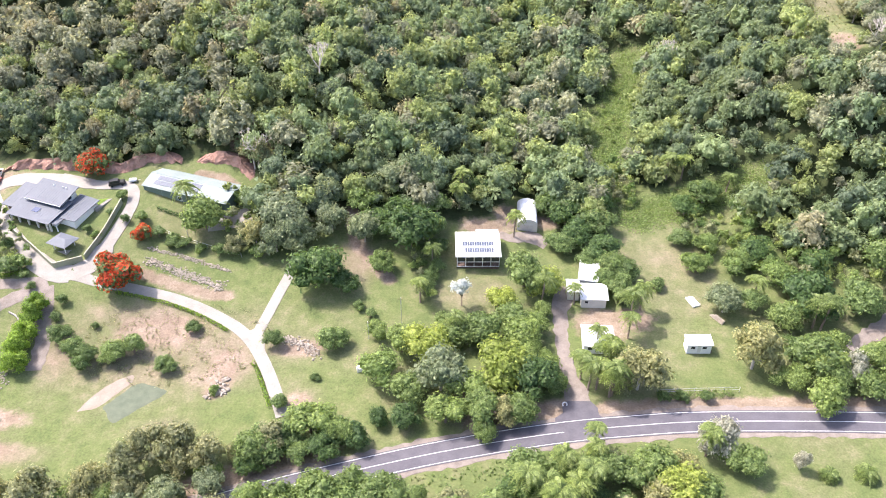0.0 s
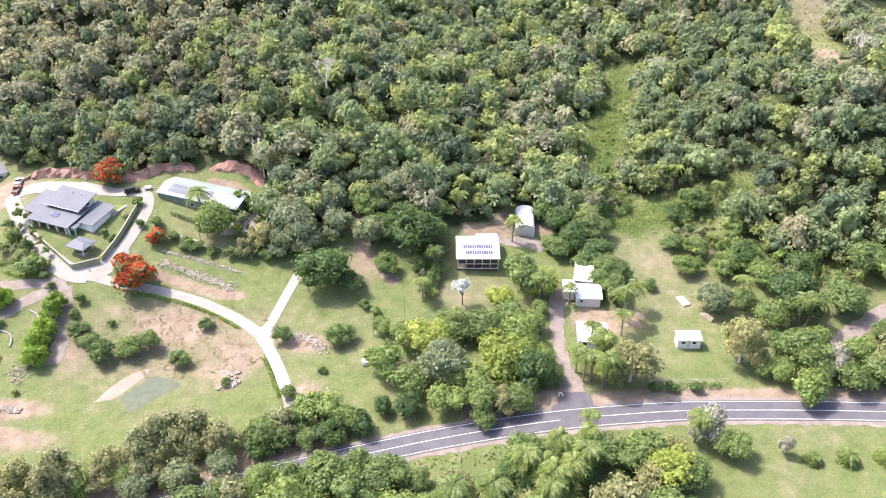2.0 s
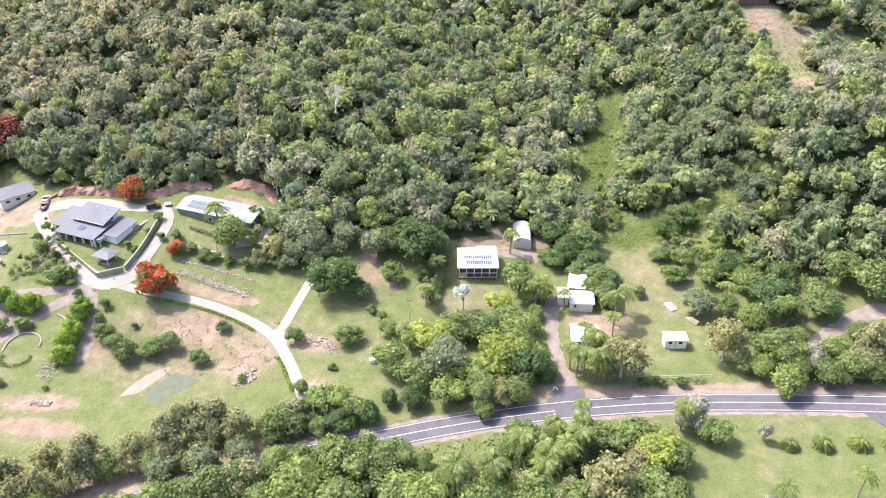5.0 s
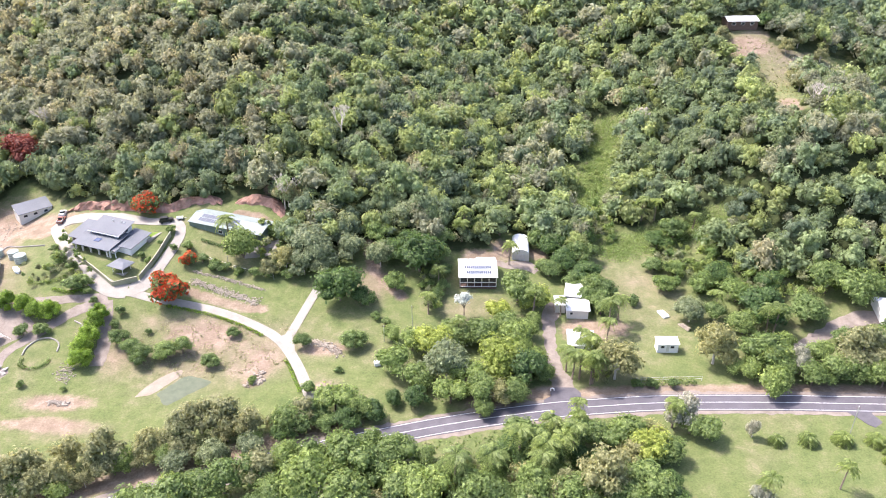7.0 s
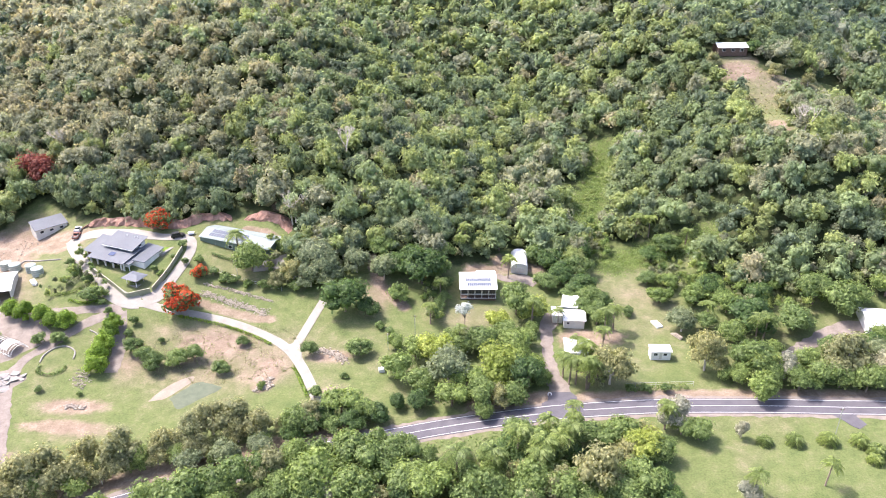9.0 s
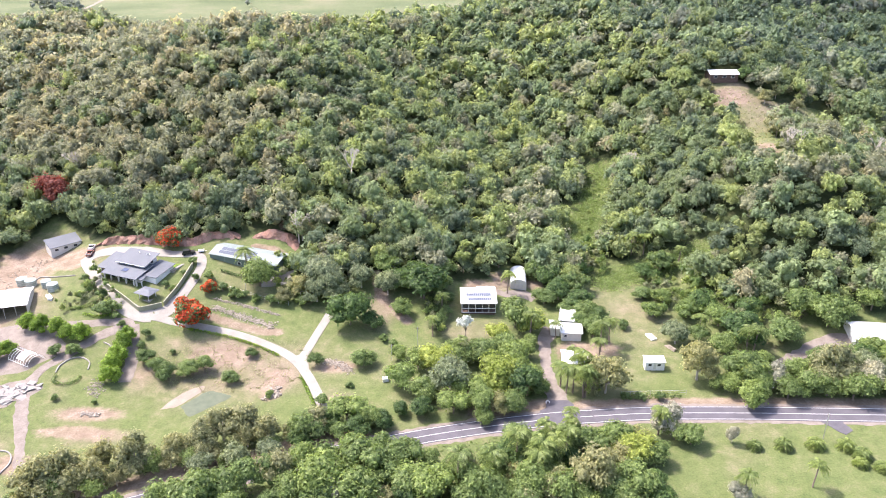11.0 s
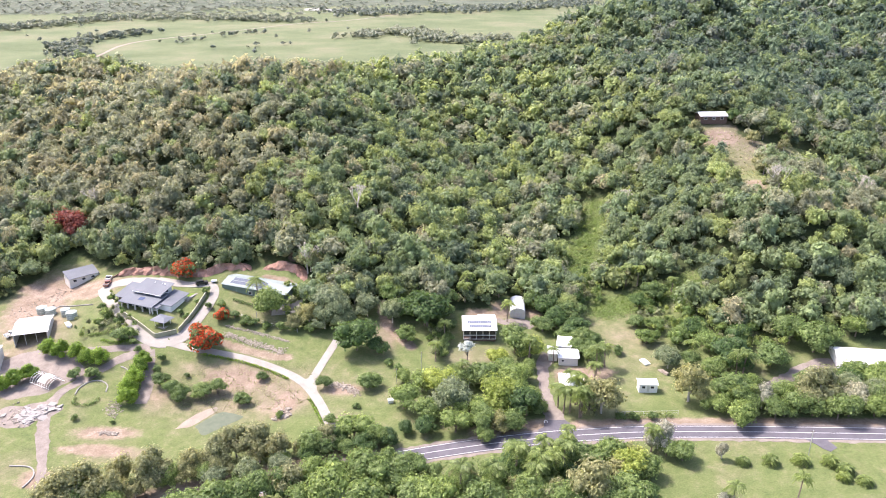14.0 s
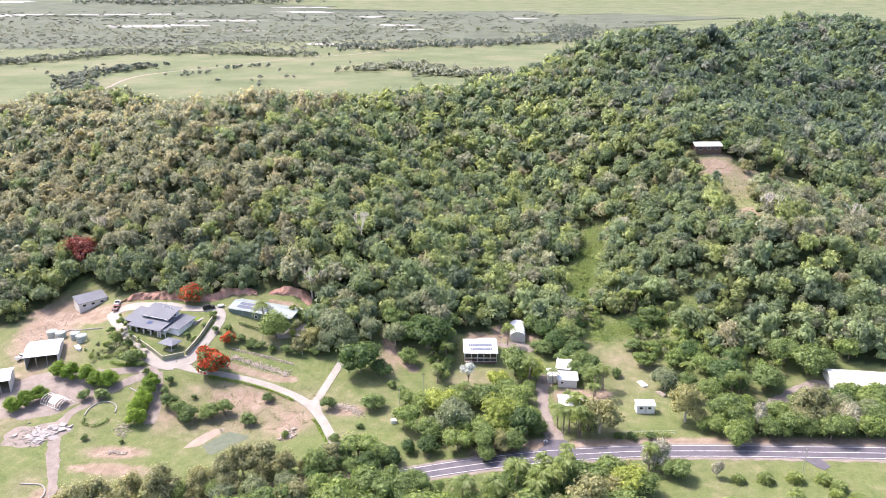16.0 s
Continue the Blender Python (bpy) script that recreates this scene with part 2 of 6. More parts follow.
EDGE = [(-700, 30), (-240, 45), (-165, 66), (-152, 97), (-130, 82), (-100, 72.5), (-78, 75.5), (-58, 66), (-48, 52), (-20, 54), (4, 54), (12, 57), (17, 60), (20, 67), (31, 67), (34, 54), (40, 50),
        (46, 52), (50, 80), (58, 80), (62, 73), (84, 73), (87, 44), (94, 39), (112, 38), (124, 34), (148, 26), (150, -4), (320, -6), (900, -6)]
GULLY = [(68, 142), (66, 138), (62.5, 123), (58, 110), (55, 97), (52.5, 86)]
GULLY_ARM = [(46, 115), (50, 107), (53, 95)]
MEADOW = [(57, 60), (67, 64), (76, 66.5), (90, 67)]
CLEAR = [(124, 103), (126, 115), (130, 134), (133, 156), (128, 166)]
SHOULDER = [(128, 160), (138, 153), (150, 152), (168, 155)]


def wooded(x, y):
    """1 where the bush grows, 0 on the open ground."""
    x, y = np.asarray(x, float), np.asarray(y, float)
    front = np.interp(x, [p[0] for p in EDGE], [p[1] for p in EDGE])
    ok = (y > front) & (seg_dist(x, y, GULLY) > 6.3) & (seg_dist(x, y, GULLY_ARM) > 4.5) & (seg_dist(x, y, MEADOW) > 6.5) \
        & (seg_dist(x, y, CLEAR) > 6.0) & (seg_dist(x, y, SHOULDER) > 11.5) & (np.hypot(x - 128, y - 172) > 11) & (seg_dist(x, y, [(-70, 70), (-60, 69), (-54, 64)]) > 5.0) & (np.hypot(x + 155, y - 104) > 5.5)
    back = np.interp(x, [-700, -300, -200, -100, 0, 60, 110, 200, 300, 450, 900], [365, 365, 330, 295, 370, 395, 460, 540, 690, 820, 900])
    return ok & (y < back)


def mesh_obj(name, verts, faces, mat, parent=None, smooth=False, label=""):
    me = bpy.data.meshes.new(name)
    me.from_pydata([tuple(v) for v in verts], [], [tuple(f) for f in faces])
    if mat:
        me.materials.append(mat)
    if smooth:
        me.polygons.foreach_set("use_smooth", [True] * len(me.polygons))
    me.update()
    ob = new(name, me)
    ob.parent = parent
    if label:
        tagged(ob, label)
    return ob


def axis(lo, hi, step, far_lo, far_hi):
    a = list(np.arange(lo, hi + 0.1, step))
    v, s = hi, step
    while v < far_hi:
        s *= 1.22
        v += s
        a.append(min(v, far_hi))
    v, s = lo, step
    while v > far_lo:
        s *= 1.22
        v -= s
        a.insert(0, max(v, far_lo))
    return np.array(a)


gx, gy = axis(-170, 150, 1.6, -4700, 4700), axis(-60, 180, 1.6, -1200, 4950)
gy = np.unique(np.concatenate([gy, np.linspace(2800, 4900, 22)]))
GX, GY = np.meshgrid(gx, gy)
GZ = land(GX, GY)
nx, ny = len(gx), len(gy)
idx = np.arange(nx * ny).reshape(ny, nx)
gfaces = np.stack([idx[:-1, :-1], idx[:-1, 1:], idx[1:, 1:], idx[1:, :-1]], -1).reshape(-1, 4)
ground = mesh_obj("ground", np.stack([GX, GY, GZ], -1).reshape(-1, 3), gfaces, M["ground"], smooth=True)
tagged(ground, "green lawns, dry grass and bush floor", "ground", kind="structure")
wood = wooded(GX, GY).astype(float)
dryness = 0.22 + 0.42 * np.exp(-(((GX + 62) / 22) ** 2 + ((GY - 8) / 13) ** 2)) + 0.5 * np.exp(-(((GX + 142) / 14) ** 2 + ((GY - 30) / 34) ** 2)) \
    + 0.18 * np.exp(-(((GX - 60) / 14) ** 2 + ((GY - 25) / 30) ** 2)) + 0.5 * np.exp(-(((GX - 140) / 22) ** 2 + ((GY - 160) / 30) ** 2)) \
    + 0.6 * np.exp(-(((GX + 152) / 14) ** 2 + ((GY - 72) / 14) ** 2)) + 0.35 * np.exp(-(((GX - 8) / 10) ** 2 + ((GY - 27) / 7) ** 2))
for bx, by, sx, sy, w in ((-97, -10, 8, 2.6, 0.75), (-90, -19, 8, 2.6, 0.75), (-48, 5, 5.5, 7, 0.75), (-33, 10, 5.5, 2.4, 0.8), (-70, 21, 15, 3.2, 0.5), (-21, 38, 4, 9, 0.8), (-88, 8, 5, 9, 0.4), (-30, -6, 4, 3, 0.6), (-58, -12, 7, 3, 0.4), (-115, -25, 6, 8, 0.4)):
    dryness += w * np.exp(-(((GX - bx) / sx) ** 2 + ((GY - by) / sy) ** 2))
pasture = np.clip((GY - 430) / 120, 0, 1)
wood[GY > 430] *= (GX[GY > 430] > 60)
SOIL_SPOTS = [(-150, 62, 11, 20), (-135, 70, 15, 7), (-96.5, -9.6, 9.5, 2.8), (-97.5, -17.4, 10, 2.6), (-31.5, 9.2, 5.6, 2.5), (-48.5, 4.0, 3.5, 6.5), (-48.8, -2.4, 2.8, 2.6), (-106, -30.5, 5.5, 4.0),
              (40, 17, 7, 6), (48, 18.5, 5, 4), (128, 163, 9, 7), (124, 104, 3.5, 7), (-30, -6, 3, 2), (-66, 16, 12, 5), (30, 57, 4, 3), (13, 53.5, 7, 3.5), (20, 58, 4, 6)]
SOIL_LINES = [([(8, -12.6), (20, -10.8), (28, -9.2)], 2.6), ([(36, -9.6), (46, -9.0), (70, -8.6), (100, -9.0), (140, -10.5)], 2.2), ([(-110, -52), (-75, -37.5), (-55, -31), (-40, -25.5), (-22, -20.4)], 3.2),
              ([(-77, 34.4), (-66, 30.4), (-58, 27.6), (-52, 27.0)], 1.8), ([(-23, 55), (-22.3, 49), (-20.3, 42.6), (-16.8, 38.4), (-12, 32)], 2.0), ([(-58, 80), (-52, 78), (-46, 80)], 3.0),
              ([(-160, 74), (-143, 67.8), (-130, 62.9)], 2.6), ([(-68, 69), (-60, 67), (-55, 62)], 1.6)]
soil = np.zeros_like(GX)
for cx, cy, sx, sy in SOIL_SPOTS:
    soil = np.maximum(soil, np.clip(1.35 - 0.75 * np.hypot((GX - cx) / sx, (GY - cy) / sy), 0, 1))
for pts, w in SOIL_LINES:
    soil = np.maximum(soil, np.clip(1.3 - 0.7 * seg_dist(GX, GY, pts) / w, 0, 1))
ca = ground.data.color_attributes.new("cover", "FLOAT_COLOR", "POINT")
ca.data.foreach_set("color", np.stack([wood, np.clip(dryness, 0, 1), pasture * (1 - wood), soil], -1).astype(np.float32).ravel())


def smooth_line(pts, step=1.5):
    """A smooth run of plan points through pts, evenly spaced."""
    out = []
    p = [Vector((*q, 0)) for q in pts]
    p = [p[0] * 2 - p[1], *p, p[-1] * 2 - p[-2]]
    for i in range(1, len(p) - 2):
        n = max(2, int((p[i + 1] - p[i]).length / step))
        for k in range(n):
            t = k / n
            out.append(0.5 * ((2 * p[i]) + (p[i + 1] - p[i - 1]) * t + (2 * p[i - 1] - 5 * p[i] + 4 * p[i + 1] - p[i + 2]) * t * t
                              + (3 * p[i] - p[i - 1] - 3 * p[i + 1] + p[i + 2]) * t ** 3))
    out.append(p[-2])
    return [(v.x, v.y) for v in out]


def strip(name, pts, width, lift, mat, label, category, kind="structure", ragged=0.0, thick=0.12, raw=False, parent=None):
    """A band laid over the ground along a line, with a real edge."""
    line = pts if raw else smooth_line(pts)
    rng = random.Random(len(name) * 7 + int(abs(pts[0][0])))
    v, f = [], []
    n = len(line)
    for i, (x, y) in enumerate(line):
        a, b = line[max(0, i - 1)], line[min(n - 1, i + 1)]
        d = Vector((b[0] - a[0], b[1] - a[1], 0)).normalized()
        w = width[min(i * len(width) // n, len(width) - 1)] if isinstance(width, (list, tuple)) else width
        for k in range(5):
            o = (k / 4 - 0.5) * w + (rng.uniform(-ragged, ragged) if k in (0, 4) else 0)
            px, py = x - d.y * o, y + d.x * o
            v.append((px, py, gz(px, py) + lift + (0.02 if k in (1, 2, 3) else 0)))
        for o in (-0.5, 0.5):
            px, py = x - d.y * o * w * 1.01, y + d.x * o * w * 1.01
            v.append((px, py, gz(px, py) - thick))
    for i in range(n - 1):
        a, b = i * 7, i * 7 + 7
        for k in range(4):
            f.append((a + k, b + k, b + k + 1, a + k + 1))
        f.append((a + 5, b + 5, b, a))
        f.append((a + 4, b + 4, b + 6, a + 6))
    ob = mesh_obj(name, v, f, mat, parent)
    if category:
        tagged(ob, label, category, kind=kind)
    return ob


def patch(name, cx, cy, rx, ry, turn, lift, mat, label, category, seed=0, rough=0.25, kind="structure"):
    """An irregular low sheet over the ground."""
    rng = random.Random(seed)
    ph = [rng.uniform(0, 6.28) for _ in range(4)]
    v, f = [(cx, cy, gz(cx, cy) + lift)], []
    n, rings = 48, 6
    for j in range(1, rings + 1):
        for i in range(n):
            a = 2 * math.pi * i / n
            w = 1 + rough * (0.5 * math.sin(2 * a + ph[0]) + 0.35 * math.sin(3 * a + ph[1]) + 0.3 * math.sin(5 * a + ph[2]) + 0.2 * math.sin(9 * a + ph[3]))
            x0, y0 = rx * w * math.cos(a) * j / rings, ry * w * math.sin(a) * j / rings
            x, y = cx + x0 * math.cos(turn) - y0 * math.sin(turn), cy + x0 * math.sin(turn) + y0 * math.cos(turn)
            v.append((x, y, gz(x, y) + (lift if j < rings else -0.05)))
    for i in range(n):
        f.append((0, 1 + i, 1 + (i + 1) % n))
        for j in range(rings - 1):
            a, b = 1 + j * n, 1 + (j + 1) * n
            f.append((a + i, b + i, b + (i + 1) % n, a + (i + 1) % n))
    return tagged(mesh_obj(name, v, f, mat), label, category, kind=kind)


# ---------------------------------------------------------------- roads and paths
ROAD = [(-140, -78), (-95, -55), (-51.5, -35.9), (-30.7, -28.9), (-8.0, -22.9), (3.0, -20.3), (15.4, -17.8), (28.0, -15.7), (38.8, -14.5), (55, -13.3), (79, -13.3), (99, -14.0), (130, -15.6), (200, -21), (330, -40)]
road_line = smooth_line(ROAD)


def shifted(line, o):
    out = []
    for i, (x, y) in enumerate(line):
        a, b = line[max(0, i - 1)], line[min(len(line) - 1, i + 1)]
        d = Vector((b[0] - a[0], b[1] - a[1], 0)).normalized()
        out.append((x - d.y * o, y + d.x * o))
    return out


strip("road_verge", road_line, 8.2, 0.05, M["gravel"], "pale gravel shoulder beside the sealed road", "verge", ragged=0.5, raw=True)
road = strip("road", road_line, 5.9, 0.12, M["asphalt"], "grey two-lane sealed road with white lines", "road", raw=True)
for o in (-2.58, 2.58):
    strip("edge_line", shifted(road_line, o), 0.13, 0.155, M["line"], "", "", raw=True, parent=road)
ctr = shifted(road_line, 0)
i0 = min(range(len(ctr)), key=lambda i: abs(ctr[i][0] - 28))
i1 = min(range(len(ctr)), key=lambda i: abs(ctr[i][0] - 36))
for a, b in ((0, i0), (i1, len(ctr))):
    strip("centre_line", ctr[a:b], 0.14, 0.155, M["line"], "", "", raw=True, parent=road)

DRIVE = [(-32.6, -10.5), (-33.4, -8.3), (-35.3, -3.6), (-38.5, 3.5), (-42.6, 10.7), (-47.2, 16.0), (-53.3, 20.3), (-60.1, 24.0), (-66.8, 26.6), (-73.2, 28.2), (-79.7, 29.5), (-86.1, 30.6), (-91.2, 32.0), (-97.4, 32.4)]
drive_line = smooth_line(DRIVE)
strip("driveway", DRIVE, 2.9, 0.10, M["concrete"], "pale concrete driveway curving over the lawn", "driveway")
strip("driveway_spur", [(-43.4, 11.5), (-42.9, 13.8), (-41.3, 19.9), (-39.4, 27.3), (-36.6, 37)], 2.7, 0.115, M["concrete"], "pale concrete path branching off the driveway", "path")
strip("driveway_upper", [(-93, 32.6), (-97.4, 32.9), (-106.1, 39.0), (-115.5, 49.0), (-122.6, 58.5), (-127, 66.2), (-123, 69.6), (-115, 69), (-107, 67.6)], [5.5, 4.2, 3.6, 4.2, 5.6, 5.0], 0.13, M["concrete"], "pale concrete drive past the garden wall", "driveway")
strip("driveway_back", [(-92, 33), (-88.2, 36.5), (-86.2, 44.1), (-84.6, 52.2), (-84.2, 59), (-87, 64.4), (-97, 65), (-108, 68.5)], [5, 3.4, 3.2, 3.6, 4.2], 0.145, M["concrete"], "pale concrete drive behind the house", "driveway")
strip("shed_apron", [(-62, 51), (-56, 52), (-51, 54)], 5.5, 0.11, M["concrete"], "pale concrete apron beside the green shed", "apron")
strip("dirt_track_upper", [(-98, 30), (-108.8, 29.0), (-124.1, 28.6), (-136, 27)], 3.0, 0.08, M["gravel"], "brown gravel track beside the trees", "track", ragged=0.3)
strip("dirt_track_lower", [(-97.6, 29.5), (-106.5, 23.0), (-112.1, 16.2), (-118.2, 7.9), (-117.3, -3.6), (-109, -22), (-103, -36)], [4.0, 3.4, 3.2, 3.6, 3.4, 2.5, 2.2], 0.07, M["gravel"], "brown gravel track round the oval bed", "track", ragged=0.4)
strip("dirt_path", [(-97.6, 28.5), (-95.2, 20.1), (-92.6, 10), (-92, 4)], 3.6, 0.085, M["gravel"], "bare brown path beside the hedge", "path", ragged=0.4)
strip("gravel_drive", [(30.9, -11.5), (30.6, -6.3), (29.6, 3.7), (29.8, 17.3), (31.0, 24.7), (33.3, 30)], [5.5, 3.4, 3.0, 3.4, 4.8], 0.09, M["gravel"], "gravel drive from the road between trees", "driveway", ragged=0.4)
strip("house_yard", [(17, 51), (20, 49.5), (25, 50.5), (30, 47.5)], [3, 4.5, 5, 4], 0.09, M["gravel"], "grey gravel yard before the arched shed", "yard", ragged=0.4)
strip("right_drive", [(95, 8), (105.9, 14.2), (114.3, 18.8), (121.6, 19.5), (130, 17)], [3, 4.2, 5, 6, 6], 0.09, M["gravel"], "pale gravel turning circle beside the trees", "driveway", ragged=0.4)
strip("road_mouth", [(100.5, -14.5), (101.2, -18.5), (103, -21.5)], [6.5, 4, 3], 0.1, M["asphalt"], "short sealed crossing off the road", "driveway")
strip("drive_mouth", [(30.4, -14.2), (30.7, -11), (30.8, -7.5)], [11, 7.5, 5], 0.125, M["asphalt"], "sealed mouth of the gravel drive", "driveway")
patch("gravel_yard", -134, 18, 17, 16, 0.2, 0.06, M["gravel"], "pale gravel yard with scattered stone", "yard", 3)
patch("gravel_yard", -124, -2, 9, 7, 0.3, 0.065, M["gravel"], "pale gravel yard with rubble heaps", "yard", 4)


def sheet(name, corners, lift, mat, label, category):
    """A low sheet over the ground with softly rounded corners."""
    line = smooth_line([*corners, corners[0]], 0.8)[:-1]
    cx, cy = sum(p[0] for p in line) / len(line), sum(p[1] for p in line) / len(line)
    n, rings = len(line), 5
    v, f = [(cx, cy, gz(cx, cy) + lift)], []
    for j in range(1, rings + 1):
        for i, (x, y) in enumerate(line):
            w = j / rings * (1 + 0.03 * math.sin(i * 1.7) * (j == rings))
            px, py = cx + (x - cx) * w, cy + (y - cy) * w
            v.append((px, py, gz(px, py) + (lift if j < rings else -0.04)))
    for i in range(n):
        k = (i + 1) % n
        f.append((0, 1 + i, 1 + k))
        for j in range(rings - 1):
            f.append((1 + j * n + i, 1 + (j + 1) * n + i, 1 + (j + 1) * n + k, 1 + j * n + k))
    return tagged(mesh_obj(name, v, f, mat), label, category, kind="structure")


sheet("dry_pond", [(-73.4, -6.3), (-71.4, -8.8), (-69.3, -11.2), (-64.5, -7.0), (-59.4, -2.4), (-62.2, -0.4), (-67.2, 0.8), (-70.4, -2.6)], 0.06, M["turf"], "shallow dry pond hollow with thin green turf", "pond")
sheet("bare_sand", [(-78.6, -7.8), (-74.2, -6.7), (-71.0, -2.8), (-68.0, 1.4), (-68.8, 3.4), (-73.2, 0.8), (-76.6, -3.4)], 0.05, M["sand"], "pale bare sand beside the dry pond", "earth")
sheet("driveway_fork", [(-47.6, 15.2), (-43.0, 16.4), (-41.6, 15.6), (-39.2, 6.6), (-41.4, 8.6), (-45.0, 12.6)], 0.135, M["concrete"], "pale concrete fork of the driveway", "driveway")


# ---------------------------------------------------------------- plants
def unit(v):
    return v / np.linalg.norm(v, axis=-1, keepdims=True)


def leaf_quads(centres, normals, size, rng):
    """Ragged four-cornered leaf clumps at the given places."""
    n = len(centres)
    t = unit(np.cross(normals, unit(rng.normal(size=(n, 3)))))
    b = np.cross(normals, t)
    s = size * rng.uniform(0.6, 1.35, (n, 1))
    corners = [(-1, -0.55), (0.75, -0.9), (1, 0.6), (-0.6, 0.95)]
    v = np.stack([centres + (t * cx + b * cy) * s * 0.5 * rng.uniform(0.7, 1.25, (n, 1)) + normals * s * rng.uniform(-0.16, 0.16, (n, 1)) for cx, cy in corners], 1)
    return v.reshape(-1, 3), np.arange(n * 4).reshape(n, 4)


def leaf_tris(centres, normals, size, rng):
    """Three-cornered leaf clumps, for the massed bush."""
    v, q = leaf_quads(centres, normals, size, rng)
    n = len(centres)
    return v.reshape(n, 4, 3)[:, :3].reshape(-1, 3), np.arange(n * 3).reshape(n, 3)


def crown_mesh(rng, r, squash, lobes, count, size, open_=0.0, maker=leaf_quads):
    """Leaf clumps over a lumpy crown of several boughs, centred at the origin."""
    d = unit(rng.normal(size=(lobes, 3)))
    d[:, 2] = np.abs(d[:, 2]) * 1.15 - 0.42
    lc = d * r * rng.uniform(0.3, 0.72, (lobes, 1)) * np.array([1, 1, squash])
    lr = r * rng.uniform(0.26, 0.46, lobes)
    which = rng.integers(0, lobes, count)
    n = unit(rng.normal(size=(count, 3)))
    n[:, 2] = np.where(n[:, 2] < -0.25, -n[:, 2], n[:, 2])
    p = lc[which] + n * lr[which, None] * np.array([1, 1, 0.8]) * (0.98 + rng.normal(size=(count, 1)) * 0.13 - open_ * rng.random((count, 1)))
    nn = unit(n * 0.95 + rng.normal(size=(count, 3)) * 0.38 + np.array([-0.08, -0.08, 0.45]))
    return (*maker(p, nn, size, rng), lc, lr)


ICO = bmesh.new()
bmesh.ops.create_icosphere(ICO, subdivisions=1, radius=1.0)
ICO_V = np.array([v.co[:] for v in ICO.verts])
ICO_F = np.array([[v.index for v in f.verts] for f in ICO.faces])
ICO.free()
OCT_V = np.array([(1, 0, 0), (0, 1, 0), (-1, 0, 0), (0, -1, 0), (0, 0, 1), (0, 0, -1)], float)
OCT_F = np.array([(0, 1, 4), (1, 2, 4), (2, 3, 4), (3, 0, 4), (1, 0, 5), (2, 1, 5), (3, 2, 5), (0, 3, 5)])


def add_mesh(name, v, quads, tris, mat, parent=None, tint=None):
    """A mesh from arrays of corners, quads and triangles."""
    me = bpy.data.meshes.new(name)
    nq, nt_ = len(quads), len(tris)
    me.vertices.add(len(v))
    me.vertices.foreach_set("co", np.asarray(v, np.float32).ravel())
    me.loops.add(nq * 4 + nt_ * 3)
    loops = np.concatenate([np.asarray(quads, np.int32).ravel(), np.asarray(tris, np.int32).ravel()])
    me.loops.foreach_set("vertex_index", loops)
    me.polygons.add(nq + nt_)
    me.polygons.foreach_set("loop_start", np.concatenate([np.arange(nq) * 4, nq * 4 + np.arange(nt_) * 3]).astype(np.int32))
    me.update(calc_edges=True)
    me.materials.append(mat)
    if tint is not None:
        at = me.color_attributes.new("tint", "FLOAT_COLOR", "POINT")
        at.data.foreach_set("color", np.asarray(tint, np.float32).ravel())
    ob = new(name, me)
    ob.parent = parent
    return ob


def limb(v, f, a, b, ra, rb, sides=6):
    """A tapered round bough from a to b, added to the lists v and f."""
    a, b = Vector(a), Vector(b)
    q = (b - a).to_track_quat("Z", "Y")
    base = len(v)
    for p, r in ((a, ra), (b, rb)):
        for i in range(sides):
            w = 2 * math.pi * i / sides
            v.append(tuple(p + q @ Vector((math.cos(w) * r, math.sin(w) * r, 0))))
    for i in range(sides):
        j = (i + 1) % sides
        f.append((base + i, base + j, base + sides + j, base + sides + i))
    f.append(tuple(base + sides + i for i in range(sides)))


def make_tree(name, leaf, bark, seed, squash=0.85, lobes=20, count=2100, size=0.116, open_=0.0, flowers=None, core=0.78, stem=0.74):
    """A tree of crown radius 1: tapered trunk with boughs, and a crown of leaf clumps."""
    rng = np.random.default_rng(seed)
    root = new(name)
    v, tris, lc, lr = crown_mesh(rng, 1.0, squash, lobes, count, size, open_, leaf_tris)
    quads = np.zeros((0, 4), int)
    if core:
        for cpos, cr in zip(lc, lr):
            w = ICO_V * cr * core * rng.uniform(0.8, 1.1, (len(ICO_V), 1)) * np.array([1, 1, 0.8]) + cpos
            tris = np.concatenate([tris, ICO_F + len(v)])
            v = np.concatenate([v, w])
    v[:, 2] += stem
    add_mesh("crown", v, quads, tris, leaf, root)
    if flowers:
        k = rng.choice(len(lc), 17, replace=False)
        cnt = 1500
        which = rng.choice(k, cnt)
        n = unit(rng.normal(size=(cnt, 3)) + np.array([0, 0, 0.7]))
        p = lc[which] + n * lr[which, None] * np.array([1, 1, 0.8]) * 1.07
        p[:, 2] += stem
        fv, fq = leaf_quads(p, unit(n + rng.normal(size=(cnt, 3)) * 0.4), 0.12, rng)
        ob = add_mesh("blossom", fv, fq, np.zeros((0, 3), int), flowers, root)
        tagged(ob, "clusters of scarlet flowers", kind="stuff")
    tv, tf = [], []
    limb(tv, tf, (0, 0, -0.25), (0.02, 0.01, stem * 0.55), 0.055, 0.04, 8)
    for cpos in lc[:7]:
        limb(tv, tf, (0.02, 0.01, stem * 0.5), (cpos[0] * 0.85, cpos[1] * 0.85, cpos[2] * 0.85 + stem), 0.034, 0.01, 5)
    mesh_obj("trunk", tv, tf, bark, root, smooth=True)
    return root


